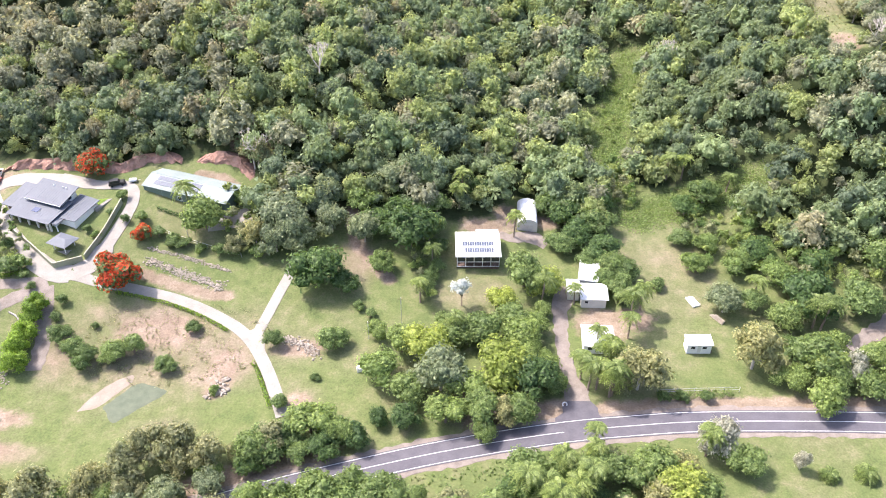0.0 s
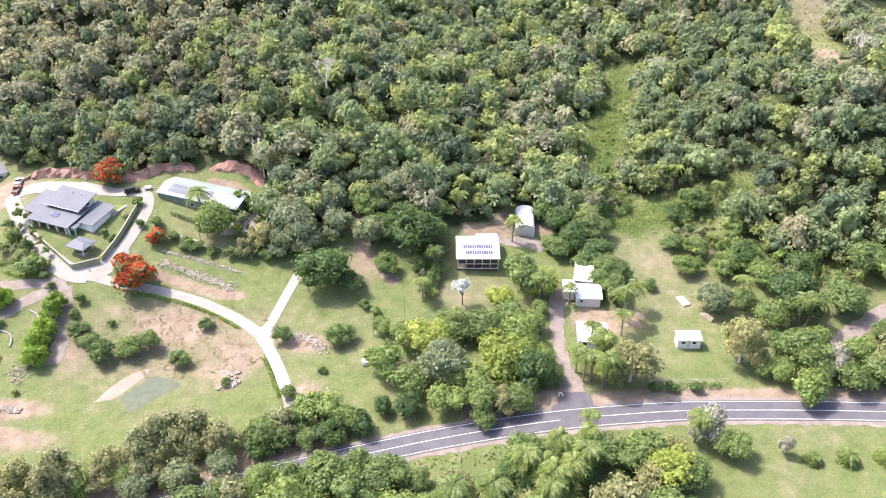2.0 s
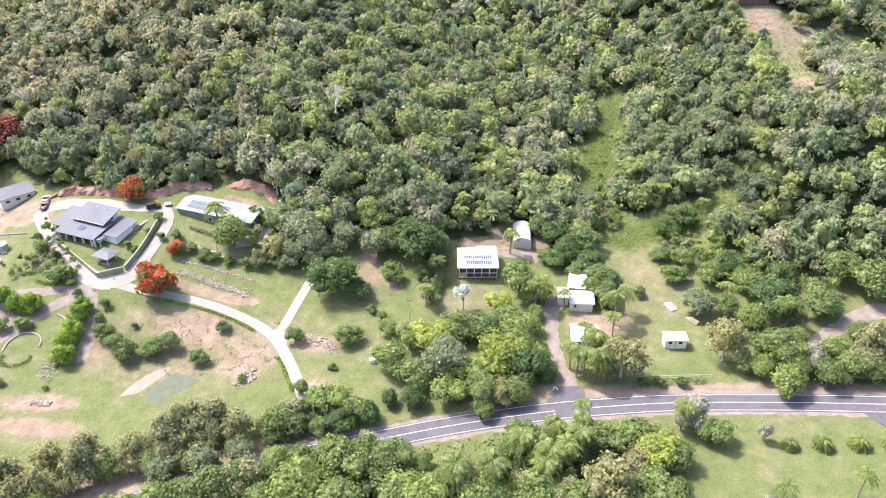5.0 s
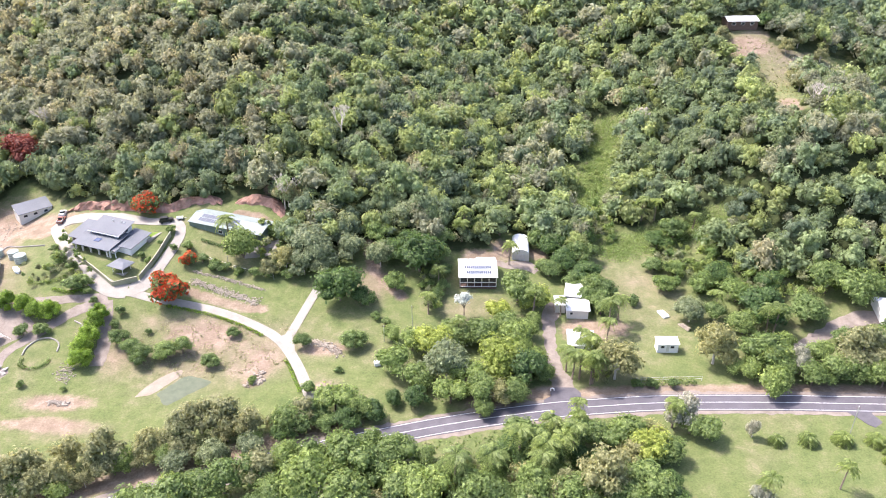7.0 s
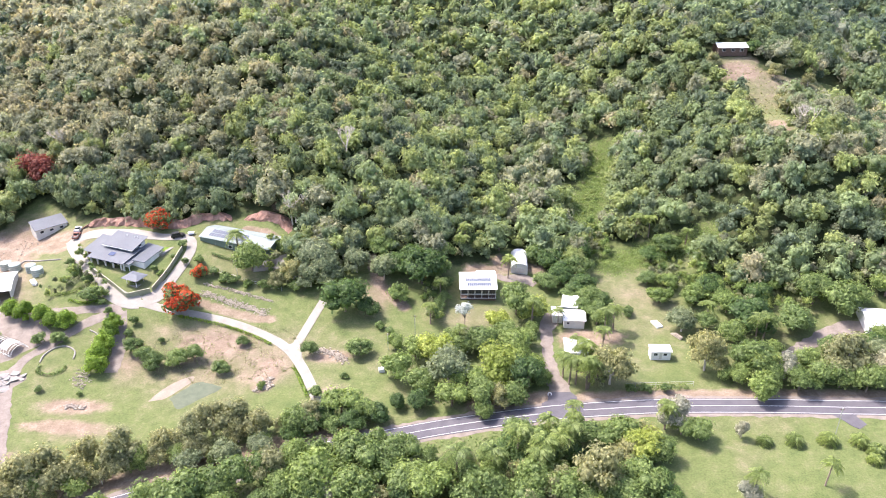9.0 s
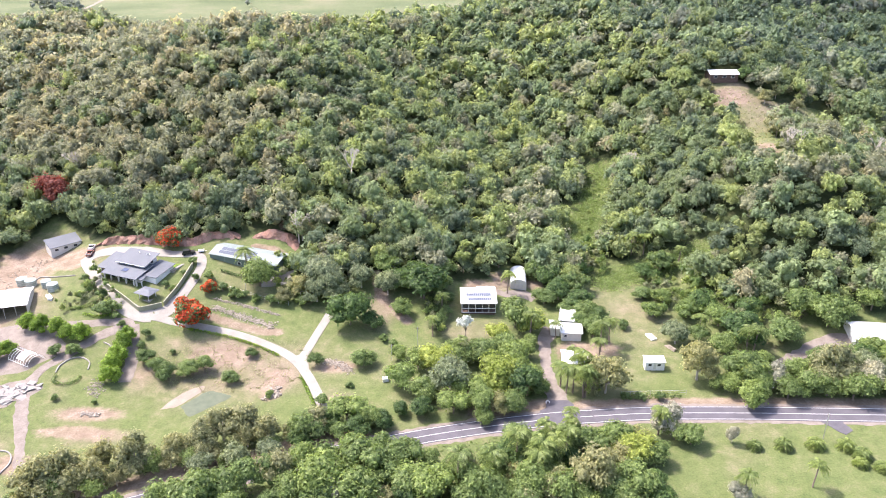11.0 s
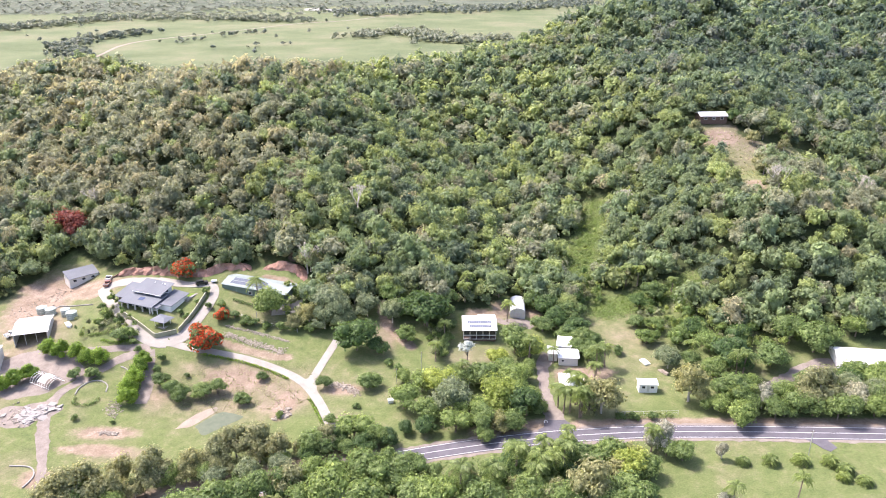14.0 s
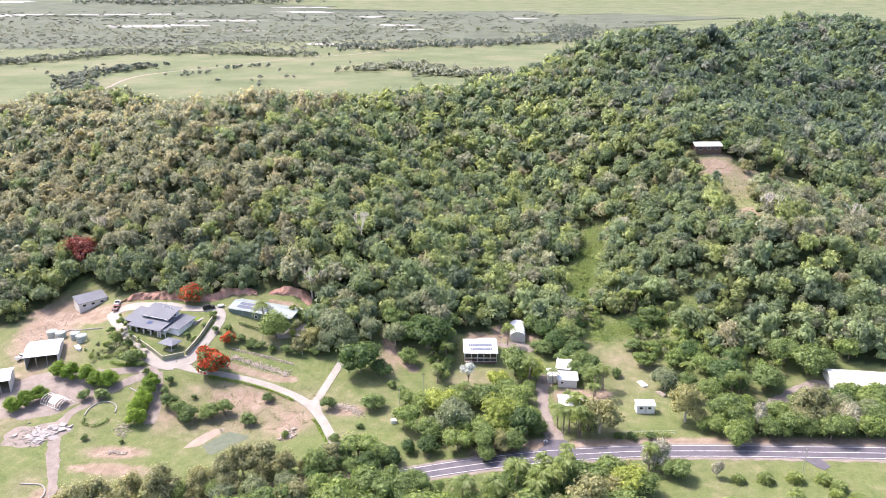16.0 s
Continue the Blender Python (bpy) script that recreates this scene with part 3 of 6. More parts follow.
def make_palm(name, leaf, seed, fronds=22, stem=2.6, spread=1.0):
    """A palm with frond length 1: ringed stem and arching feathered fronds."""
    rng = np.random.default_rng(seed)
    root = new(name)
    tv, tf = [], []
    last = Vector((0, 0, -0.3))
    for i in range(6):
        nxt = Vector((0.05 * math.sin(i * 0.5), 0.02 * i, stem * (i + 1) / 6))
        limb(tv, tf, last, nxt, 0.085 - 0.006 * i, 0.08 - 0.006 * i, 8)
        last = nxt
    mesh_obj("trunk", tv, tf, M["bark"], root, smooth=True)
    v, q = [], []
    for i in range(fronds):
        az, lift = 2.4 * i + rng.uniform(-0.2, 0.2), rng.uniform(-0.1, 1.2)
        d = Vector((math.cos(az), math.sin(az), 0))
        side = Vector((-d.y, d.x, 0))
        pts = []
        for k in range(8):
            t = k / 7
            pts.append(last + d * (t * spread * math.cos(lift * 0.6)) + Vector((0, 0, t * lift * 0.75 - t * t * (0.75 + 0.35 * rng.uniform(0, 1)))))
        for k in range(7):
            for s in (-1, 1):
                for half in (0.15, 0.6):
                    a = pts[k].lerp(pts[k + 1], half)
                    ln = 0.23 * (1 - abs(k / 7 - 0.45))
                    tip = a + side * s * ln + d * 0.12 - Vector((0, 0, 0.09))
                    w = d * 0.04
                    base = len(v)
                    v += [tuple(a - w), tuple(a + w), tuple(tip + w * 0.4), tuple(tip - w * 0.6)]
                    q.append((base, base + 1, base + 2, base + 3))
    add_mesh("fronds", np.array(v), np.array(q), np.zeros((0, 3), int), leaf, root)
    return root


RNG = random.Random(5)


def plant(protos, places, label, category, group, tall=1.0, sink=0.15):
    """Copies of the given plants over plan places (x, y, radius)."""
    for i, (x, y, r) in enumerate(places):
        ob = copy_thing(protos[i % len(protos)], Matrix.Identity(4))
        s = r * 1.1
        ob.matrix_basis = pose(x, y, gz(x, y) - sink, 0, 0, RNG.uniform(0, 360)) @ Matrix.Diagonal((s, s, s * tall * RNG.uniform(0.92, 1.1), 1))
        tagged(ob, label, category, group)


def discard(protos):
    for p in protos:
        for o in (*p.children_recursive, p):
            bpy.data.objects.remove(o)


mid = [make_tree("garden_tree", M["mid_leaf"], M["bark"], s) for s in (1, 2, 3)]
plant(mid, [(-88.5, 13, 3.0), (-84.5, 8.5, 3.2), (-80.5, 6, 3.3), (-74.5, 7.6, 3.4), (-70.5, 9.2, 3.3), (-61.5, 4.4, 2.7), (-58, 16, 2.0), (-38, 11, 2.8), (-24, 10, 3.7), (-14, 35, 3.5), (-13, -1, 5.5), (-34, -20, 4.6), (67, 37, 4.0), (77, 21, 3.7), (102, 20, 5.8)],
      "round leafy green tree standing on the lawn", "tree", "garden trees")
dark = [make_tree("shade_tree", M["dark_leaf"], M["bark"], s) for s in (11, 12, 13)]
plant(dark, [(-30, 30, 7.2), (-23, 28, 3.8), (-6, -13, 3.5), (-12, -13, 2.5), (-7, 44, 8.0), (-17, 48, 5.1), (16, -31, 3.8), (90, 21, 7.1), (22.5, -5, 5.6)],
      "dense dark green shade tree beside the lawn", "tree", "shade trees")
yel = [make_tree("yellow_tree", M["yellow_leaf"], M["bark"], s) for s in (21, 22)]
plant(yel, [(14, -1, 6.4), (16, 22, 4.2), (27, 28, 4.8), (-2, 5, 6.2), (46, -31, 5.3)], "yellow-green leafy tree among darker trees", "tree", "yellow trees")
lush = [make_tree("lush_tree", M["lush_leaf"], M["bark"], s) for s in (31, 32, 33)]
plant(lush, [(11, 11, 5.2), (22, 30, 6.0), (-14, 12, 3.2), (10, -17, 2.9), (-26, -15, 5.5), (-20, -18, 3.7), (-28, -42, 6.5), (-19, -36, 6.0), (-11, -34, 5.3), (-20, -45, 5.7), (-3, -45, 5.7), (-57, -47, 6.6), (-50, -44, 5.3), (-8, -43, 5.1), (8, -45, 5.7), (20, -43, 5.2)],
      "lush bright green tree in a roadside thicket", "tree", "roadside trees")
plant(lush, [(42, -27, 5.1), (43, -44, 5.9), (38, -47, 5.2), (26, -46, 5.1), (61.2, -25.8, 3.9), (57.4, -24, 3.4), (84, 1, 6.6), (82, -10, 4.6), (93, -7, 4.6), (83, 15, 4.3), (100, -5, 5.0), (75, -2, 3.2), (110, -8, 4.9), (118, 26, 6.4), (112, 31, 6.6)],
      "lush green tree beside the road", "tree", "roadside trees")
gry = [make_tree("grey_tree", M["grey_leaf"], M["pale_bark"], s, squash=1.0, open_=0.1) for s in (41, 42)]
plant(gry, [(-28, 48, 4.6), (-33, 54, 4.8), (1, -4, 6.0), (-41, 49, 7.0), (-37, 44, 5.4), (70, 21, 4.9), (-11, 64, 5.7), (-19, 45, 5.0)],
      "grey-green tree with pale bark", "tree", "grey trees", 1.15)
pal = [make_tree("silver_tree", M["pale_leaf"], M["pale_bark"], s, squash=1.2, open_=0.2) for s in (45, 46)]
plant(pal, [(56, -20.5, 4.6), (91, -2, 4.4), (117, -3, 4.8), (-25, -45, 3.6), (66, -46, 3.0)], "silver-grey leaved tree beside the road", "tree", "silver trees", 1.15)
plant(pal, [(71.6, -25.2, 1.7)], "slender silver-grey sapling on mown grass", "tree", "silver trees", 2.0)
discard(pal)
olv = [make_tree("eucalyptus_tree", M["olive_leaf"], M["pale_bark"], s, squash=1.1, count=2600, size=0.1, open_=0.3, core=0.6) for s in (51, 52)]
plant(olv, [(44, -4, 6.4), (71, 2, 6.5), (107, -1, 7.2), (-51, -21, 5.3), (-57, -21, 5.0), (-45, -23, 4.6), (-61, -26, 5.0), (-66, -29, 4.4), (-75, -33, 5.8), (-83, -32, 4.5), (-90, -41, 6.6), (34, -43, 6.5), (117.5, 166, 4.2), (134, 122, 4.0), (137, 134, 4.2), (120, 128, 4.2), (143, 160, 3.4), (150, 166, 3.6), (158, 160, 3.2), (-95, -42, 5.9), (-84, -40, 5.1), (-39, -39, 5.4), (-51, 71, 5.1)],
      "open olive-brown eucalyptus with pale limbs", "tree", "eucalyptus trees", 1.15)
plant(dark, [(38, 48, 5), (44, 42, 5), (36, 57, 5), (46, 64, 5), (-10, 53, 5.5), (84, 40, 5), (96, 34, 5), (70, 60, 4.4), (34, 68, 4.5), (12, 66, 3.8), (120, 8, 4.5), (139, 176, 4.4), (118, 170, 3.6)],
      "dense dark green tree at the edge of the bush", "tree", "shade trees")
plant(mid, [(40, 38, 3.6), (42.5, 30.5, 3.4), (33, 45, 4.2), (44, 54, 5.5), (40, 64, 5), (32, 62, 4.5), (48, 34, 4), (46, 29, 3.6), (-2, 49, 4.6), (-20, 56, 5), (0, 56, 4.2), (-2, 31, 2.6), (66, 48, 3.4), (72, 44, 3.6), (78, 36, 4.6), (76, 64, 5), (86, 30, 5)],
      "leafy green tree beside the bush", "tree", "garden trees")
plant(lush, [(18, -12, 4.0), (2, -13, 4.8), (9, -12, 4.8), (4, 10, 4.4), (6, -6, 5), (21.5, 4, 4.2), (20, 9, 5.2), (18, 15, 4.5), (23, 14, 3.6), (-6, -6, 4.5), (-8, 8, 4), (25.5, 20, 2.6), (-62, 49, 6), (2, 15, 3), (132, 6, 5), (126, -2, 5), (140, 2, 5.5), (134, 32, 5)],
      "lush green tree in a dense thicket", "tree", "thicket trees")
plant(lush, [(44.8, 35.4, 4.6), (45.6, 25, 4.0), (25.3, 2, 3.4), (26, -4, 3.2), (124, 11.5, 4.2), (131, 10.5, 4.4), (139, 10, 4.4), (117.5, 9.5, 3.2), (78, -3.5, 3.8), (86, -5, 4.2), (104, -6, 4.2), (114, -6.5, 4.5), (121, -7, 4.2), (129, -7.5, 4.6), (137, -7, 4.8), (145, -6, 4.8), (98, 2, 4.2), (90, 7, 4.2), (112, 5, 4.2), (128, 6, 4.6)],
      "leafy green tree in a dense row beside the road", "tree", "roadside trees")
plant(olv + gry, [(14.4, -13, 3.6), (-47.5, 43.5, 4.6), (-42, 41.5, 4.8), (-36, 42, 4.6), (-52.5, 41, 3.0), (111, 3.5, 4.6), (118, 2.6, 4.4), (125, 0.5, 4.2), (-44, 55, 4.6), (-38, 50, 4.2), (-30, 58, 4.6)],
      "grey-green eucalyptus among denser trees", "tree", "eucalyptus trees", 1.15)
plant(mid, [(0.6, 43, 2.8), (0.4, 35, 2.4), (-2.6, 28.5, 2.6), (96, -6, 3.6), (81, 7, 3.4), (108, 10, 3.2), (124, 30, 4.6)],
      "leafy green garden tree", "tree", "garden trees")
# the thicket on the near side of the road
trng = random.Random(17)
plant(lush + mid, [(-22.5, -32.6, 4.5), (-28, -34.2, 4.2), (-33.5, -36, 4.6), (-40, -38.6, 4.6), (-46.5, -41.4, 4.8), (-54, -45, 4.8), (-15.5, -31.2, 3.8), (-62, -49, 4.8), (-71, -53, 4.8)],
      "tall leafy tree hiding the road", "tree", "thicket trees", 1.3)
plant(dark, [(-16.5, -18.4, 3.4), (-22.5, -20.6, 3.4), (-36.5, -23.4, 3.4)], "dense dark tree between lawn and road", "tree", "shade trees")
plant(mid, [(-30.5, -18.6, 4.0), (-27.5, -21.6, 3.2), (-19.5, -16.4, 3.0)], "leafy green tree between lawn and road", "tree", "roadside trees")
plant(gry, [(-35.5, -33.4, 3.2), (-44, -28.6, 3.4), (-51, -31.4, 3.6), (-59, -34, 3.6)], "grey-green tree over the road's edge", "tree", "grey trees", 1.2)
thicket = {"lush": [], "mid": [], "dark": [], "olv": []}
yy = -64.0
while yy < -20:
    xx = -66.0
    while xx < 54:
        px, py = xx + trng.uniform(-1.8, 1.8), yy + trng.uniform(-1.8, 1.8)
        xx += 6.4
        if float(seg_dist(px, py, ROAD)) < 9.0 or py > float(np.interp(px, [p[0] for p in ROAD], [p[1] for p in ROAD])):
            continue
        if px < -30 and py > -40 or (px > 44 and py > -24):
            continue
        thicket[trng.choice(["lush", "lush", "lush", "mid", "dark", "olv"])].append((px, py, trng.uniform(3.2, 5.0)))
    yy += 6.0
for key, protos in (("lush", lush), ("mid", mid), ("dark", dark), ("olv", olv)):
    plant(protos, thicket[key], "leafy tree in the dense roadside thicket", "tree", "thicket trees")
# the pale belt above the road on the lawn side
belt = []
for i, (bx, by) in enumerate(shifted(smooth_line([(-112, -62), (-95, -55), (-51.5, -35.5), (-30, -27)], 4.6), 8.5)):
    belt.append((bx + trng.uniform(-1.5, 1.5), by + trng.uniform(-3.4, 2.5), trng.uniform(2.4, 4.2)))
plant([olv[0], lush[0], olv[1], lush[2]], belt, "pale eucalyptus sapling in the roadside belt", "tree", "eucalyptus trees", 1.1)
hdg = [make_tree("hedge_tree", M["hedge_leaf"], M["bark"], s, stem=0.7, squash=1.1) for s in (61, 62)]
plant(hdg, [(-96, 4, 3.3), (-97, 9, 3.1), (-97, 13, 3.2), (-97, 18, 3.0), (-97, 22, 2.9), (-130, 28, 3.3), (-125, 26, 3.3), (-119, 24, 3.4), (-115, 22, 3.4), (-111, 22, 3.2), (-134, 13, 3.2), (-131, 16, 3.0), (-137, 10, 3.0)],
      "bright green tree in a planted row", "tree", "hedge row", 1.15)
fla = [make_tree("flame_tree", M["mid_leaf"], M["bark"], s, stem=0.62, squash=0.8, flowers=M["red_leaf"]) for s in (71, 72)]
plant(fla, [(-80, 30, 6.3), (-98, 70, 4.6), (-78, 45, 3.0)], "flame tree covered with scarlet flowers", "tree", "flame trees")
drd = [make_tree("red_leaved_tree", M["dull_red"], M["bark"], 75)]
plant(drd, [(-155, 104, 7.6)], "dull red tree at the forest edge", "tree", "red tree")
orc = [make_palm("cycad", M["palm_leaf"], s, fronds=40, stem=0.75, spread=0.95) for s in (81, 82)]
plant(orc, [(76.5, -27, 2.0), (84, -27, 2.4), (91.5, -26.7, 2.5), (99.4, -27.4, 2.5), (101.5, -31, 2.4), (99.6, -33.5, 2.0), (104, -35, 2.2)], "bushy cycad palm planted on mown grass", "palm", "planted cycads")
shr = [make_tree("shrub", M["mid_leaf"], M["bark"], s, lobes=12, count=700, size=0.2, stem=0.6) for s in (91, 92)]
plant(shr, [(-109, 32, 3.6), (-118, 46, 2.8), (-112, 41, 2.4), (-106, 34, 3.0), (-92, 24, 1.8), (-92, 19, 1.6), (-87, 59, 2.0), (-114, 53, 1.6), (-80, 51, 2.3), (-69, 43, 2.6), (-108, -4, 1.4), (-49, -3, 1.4), (-34, -8, 2.4), (-27, 0, 1.3), (-82, 17, 1.2)],
      "low rounded garden shrub", "shrub", "shrubs")
plant(shr, [(-97, -5, 1.0), (-111, 16, 2.6), (-116, 15, 2.6), (56, 30, 2.2), (82, -3, 2.3), (53, -7, 1.8), (58, -7.5, 1.8), (49, -7, 1.6), (-93, 47, 1.5), (-90, 45, 1.5), (-89, 53, 1.4), (-19, 22, 1.7), (-16, 19, 1.8)],
      "low rounded garden shrub", "shrub", "shrubs")
plant(shr, [(-74, 46, 2.3), (-70, 44.5, 2.0), (-66, 43, 2.0), (-62, 41.5, 1.8), (-57, 41, 2.2), (-53, 41, 2.5), (-50, 44, 3.0), (-47, 40, 2.4), (-84, 51, 1.6), (-116, 58, 1.5), (-119, 41, 2.2), (-122, 52, 1.8), (-104, 31, 1.6), (-101, 28, 1.5)],
      "rounded shrub along the fence line", "shrub", "shrubs")
plm = [make_palm("palm_tree", M["palm_leaf"], s) for s in (101, 102, 103)]
plant(plm, [(19, 66, 3.4), (7, 65, 2.9), (21, 50, 2.6), (38, 1, 3.1), (38, -6, 3.1), (32, -1, 2.8), (45, 12, 2.6), (25, -27, 2.8), (26, -34, 3.0), (32, -20, 2.3), (-1, 37, 2.5), (-4, 24, 2.4), (34, 24, 2.0), (50, 22, 2.7), (54, -22, 2.9), (26, 24, 3.0), (-67, 54, 3.6), (68, -44, 2.5), (85, -41, 2.3), (11, -39, 3.4), (3, -41, 3.6), (91, 14, 3.2), (-8, 44, 3.0), (-2, 46, 2.8), (35, -4, 2.9), (41, -2, 2.8), (78, 24, 2.8), (17, -33, 3.4), (21, -40, 3.2), (68.5, 76.5, 2.8), (72.6, 75.4, 2.8), (83, 66.4, 2.3), (74.6, 65.6, 2.1), (90, 127, 2.6), (6.3, 60, 2.8), (96.4, 89.6, 2.6),
       (46.5, 17.1, 3.2), (37.2, 8.8, 2.3), (37.3, 0.6, 3.0), (33.2, -4.2, 2.8), (37.4, -6.3, 3.0), (89.3, 14.7, 3.0), (83, -1.4, 2.6), (86.6, -2, 2.6), (20.2, -33.8, 3.3), (29, -31.8, 3.2), (22.7, -36.6, 3.3), (30.6, -25, 2.4), (4.7, 12, 2.4)],
      "green palm with arching feathery fronds", "palm", "palms")
slv = [make_tree("silver_palm", M["silver_leaf"], M["bark"], 110, squash=0.95, lobes=18, count=1100, size=0.15, open_=0.25, core=0.45, stem=1.7)]
plant(slv, [(6.2, 23.0, 3.0)], "silver-leaved fan palm on the lawn", "palm", "silver palm")
for protos in (mid, dark, yel, lush, gry, olv, hdg, fla, drd, orc, shr, plm, slv):
    discard(protos)


# ---------------------------------------------------------------- the bush on the hills
def bush(name, places, count, size, label, seed, cv=OCT_V, cf0=OCT_F):
    """A stand of bush as one mass of crowns: places are rows of x, y, radius and tint."""
    rng = np.random.default_rng(seed)
    protos = [crown_mesh(rng, 1.0, rng.uniform(0.8, 1.15), int(rng.integers(13, 20)), count, size, rng.uniform(0.03, 0.2), leaf_tris) for _ in range(18)]
    vs, ts, cs = [], [], []
    base = 0
    for x, y, r, tr, tg, tb in places:
        v, q, lc, lr = protos[rng.integers(0, len(protos))]
        a = rng.uniform(0, 6.28)
        rot = np.array([[math.cos(a), -math.sin(a), 0], [math.sin(a), math.cos(a), 0], [0, 0, 1]])
        k = r * np.array([1, 1, rng.uniform(0.95, 1.65)])
        up = r * 0.55 + rng.uniform(0.0, 4.2)
        o = np.array([x, y, gz(x, y) + up])
        core = np.concatenate([cv * rr * 0.74 * np.array([1, 1, 0.8]) + cc for cc, rr in zip([*lc[:5], np.zeros(3)], [*lr[:5], 0.62])])
        cf = np.concatenate([cf0 + len(cv) * i for i in range(6)])
        vs += [(v * k) @ rot.T + o, (core * k) @ rot.T + o]
        ts += [q + base, cf + base + len(v)]
        m = len(v) + len(core)
        cs.append(np.tile((tr, tg, tb, 1.0), (m, 1)))
        base += m
    ob = add_mesh(name, np.concatenate(vs), np.zeros((0, 4), int), np.concatenate(ts), M["forest"], None, np.concatenate(cs))
    return tagged(ob, label, "forest", kind="stuff")


def bush_places(y0, y1, step, rmin, rmax, seed):
    rng = np.random.default_rng(seed)
    out = []
    tones = [(0.150, 0.206, 0.116), (0.186, 0.248, 0.124), (0.244, 0.300, 0.122), (0.236, 0.258, 0.172), (0.276, 0.272, 0.172), (0.114, 0.160, 0.100)]
    y = y0
    while y < y1:
        half = 0.6 * (y + 203) + 10
        x = -half
        while x < half:
            px, py = x + rng.uniform(-0.45, 0.45) * step, y + rng.uniform(-0.45, 0.45) * step
            x += step
            if not wooded(px, py):
                continue
            f = 0.5 + 0.5 * noise.noise(Vector((px * 0.018, py * 0.018, 3.0)))
            drier = np.clip((-px - 56) / 40, 0, 1) * np.clip((py - 92) / 40, 0.05, 1) * 1.3 + np.clip((px - 95) / 40, 0, 1) * np.clip((190 - py) / 60, 0, 1) * np.clip((py - 55) / 30, 0, 1) * 0.42 + (f - 0.5) * 0.2
            w = np.array([0.22, 0.33, 0.25, 0.12, 0.008, 0.12])
            w = w + drier * np.array([-0.22, -0.18, -0.1, 0.55, 0.28, 0.02])
            w = np.clip(w, 0.012, None)
            t = np.array(tones[rng.choice(6, p=w / w.sum())]) * rng.uniform(0.8, 1.25)
            # far right slopes tinted darker and bluer; the blue stands for distance haze
            haze_blue = np.clip((px - 60) / 90, 0, 1) * np.clip((py - 130) / 120, 0, 1)
            # the lower left slope's shaded side is put into the tint
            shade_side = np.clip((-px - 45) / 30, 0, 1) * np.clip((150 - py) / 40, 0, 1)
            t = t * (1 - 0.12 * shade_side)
            t = t * (1 - haze_blue * np.array([0.36, 0.30, 0.14]))
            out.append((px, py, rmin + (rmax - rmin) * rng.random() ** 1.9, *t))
        y += step * 0.92
    return out


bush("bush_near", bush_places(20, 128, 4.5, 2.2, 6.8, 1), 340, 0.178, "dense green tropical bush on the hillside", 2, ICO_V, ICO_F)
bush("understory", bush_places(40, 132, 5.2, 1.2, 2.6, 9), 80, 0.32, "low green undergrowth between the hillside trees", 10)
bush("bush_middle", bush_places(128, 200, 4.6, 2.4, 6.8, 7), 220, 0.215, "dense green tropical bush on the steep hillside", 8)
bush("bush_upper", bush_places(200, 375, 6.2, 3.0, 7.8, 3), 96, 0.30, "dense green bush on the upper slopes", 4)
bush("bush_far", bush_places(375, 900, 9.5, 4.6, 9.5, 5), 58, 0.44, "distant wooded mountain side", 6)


def scrub(name, plan, step, rmin, rmax, label, seed):
    """Low dense growth over a plan of corners."""
    rng = np.random.default_rng(seed)
    out = []
    tones = [(0.125, 0.195, 0.062), (0.165, 0.235, 0.072), (0.215, 0.275, 0.085), (0.19, 0.215, 0.12)]
    xs, ys = [p[0] for p in plan], [p[1] for p in plan]
    for y in np.arange(min(ys), max(ys), step):
        for x in np.arange(min(xs), max(xs), step):
            px, py = x + rng.uniform(-0.5, 0.5) * step, y + rng.uniform(-0.5, 0.5) * step
            inside = False
            for (ax, ay), (bx, by) in zip(plan, plan[1:] + plan[:1]):
                if (ay > py) != (by > py) and px < (bx - ax) * (py - ay) / (by - ay) + ax:
                    inside = not inside
            if inside and rng.random() < 0.82:
                out.append((px, py, rng.uniform(rmin, rmax), *(np.array(tones[rng.integers(0, 4)]) * rng.uniform(0.85, 1.2))))
    return bush(name, out, 150, 0.24, label, seed)


scrub("scrub", [(67, 57), (66, 46), (69, 37), (80, 36), (90, 28), (112, 24), (118, 36), (92, 42), (86, 58)], 2.6, 0.9, 2.4, "low green scrub between lawn and bush", 21)
scrub("scrub", [(62, 140), (71, 140), (66, 118), (60, 96), (55, 86), (50, 88), (53, 106)], 4.6, 0.5, 1.3, "low scattered shrubs in the grassy gully", 28)
scrub("scrub", [(46, 66), (50, 84), (56, 84), (60, 72), (56, 64)], 2.4, 0.9, 2.5, "dense green growth at the foot of the gully", 27)
scrub("scrub", [(-9, 53), (-7, 40), (-5, 30), (-4, 20), (0, 20), (0, 52)], 2.5, 0.9, 2.2, "dense green garden growth beside the white house", 22)
scrub("scrub", [(-60, 60), (-56, 46), (-44, 41), (-34, 44), (-30, 56), (-46, 60)], 2.6, 0.9, 2.4, "dense green growth below the green shed", 23)
scrub("scrub", [(37, 3), (36, -7), (43, -7), (43, 5), (40, 8)], 2.3, 0.7, 1.7, "dense green garden growth beside the drive", 24)
scrub("scrub", [(108, 6), (112, -5), (132, -6), (134, 4), (120, 7)], 3.0, 1.2, 2.4, "low green growth under the roadside trees", 25)
scrub("scrub", [(-127, 41), (-124, 35), (-108, 34), (-104, 40), (-112, 47), (-119, 57), (-122, 57), (-116, 45)], 2.4, 0.7, 1.6, "clipped green shrubs along the drive", 26)


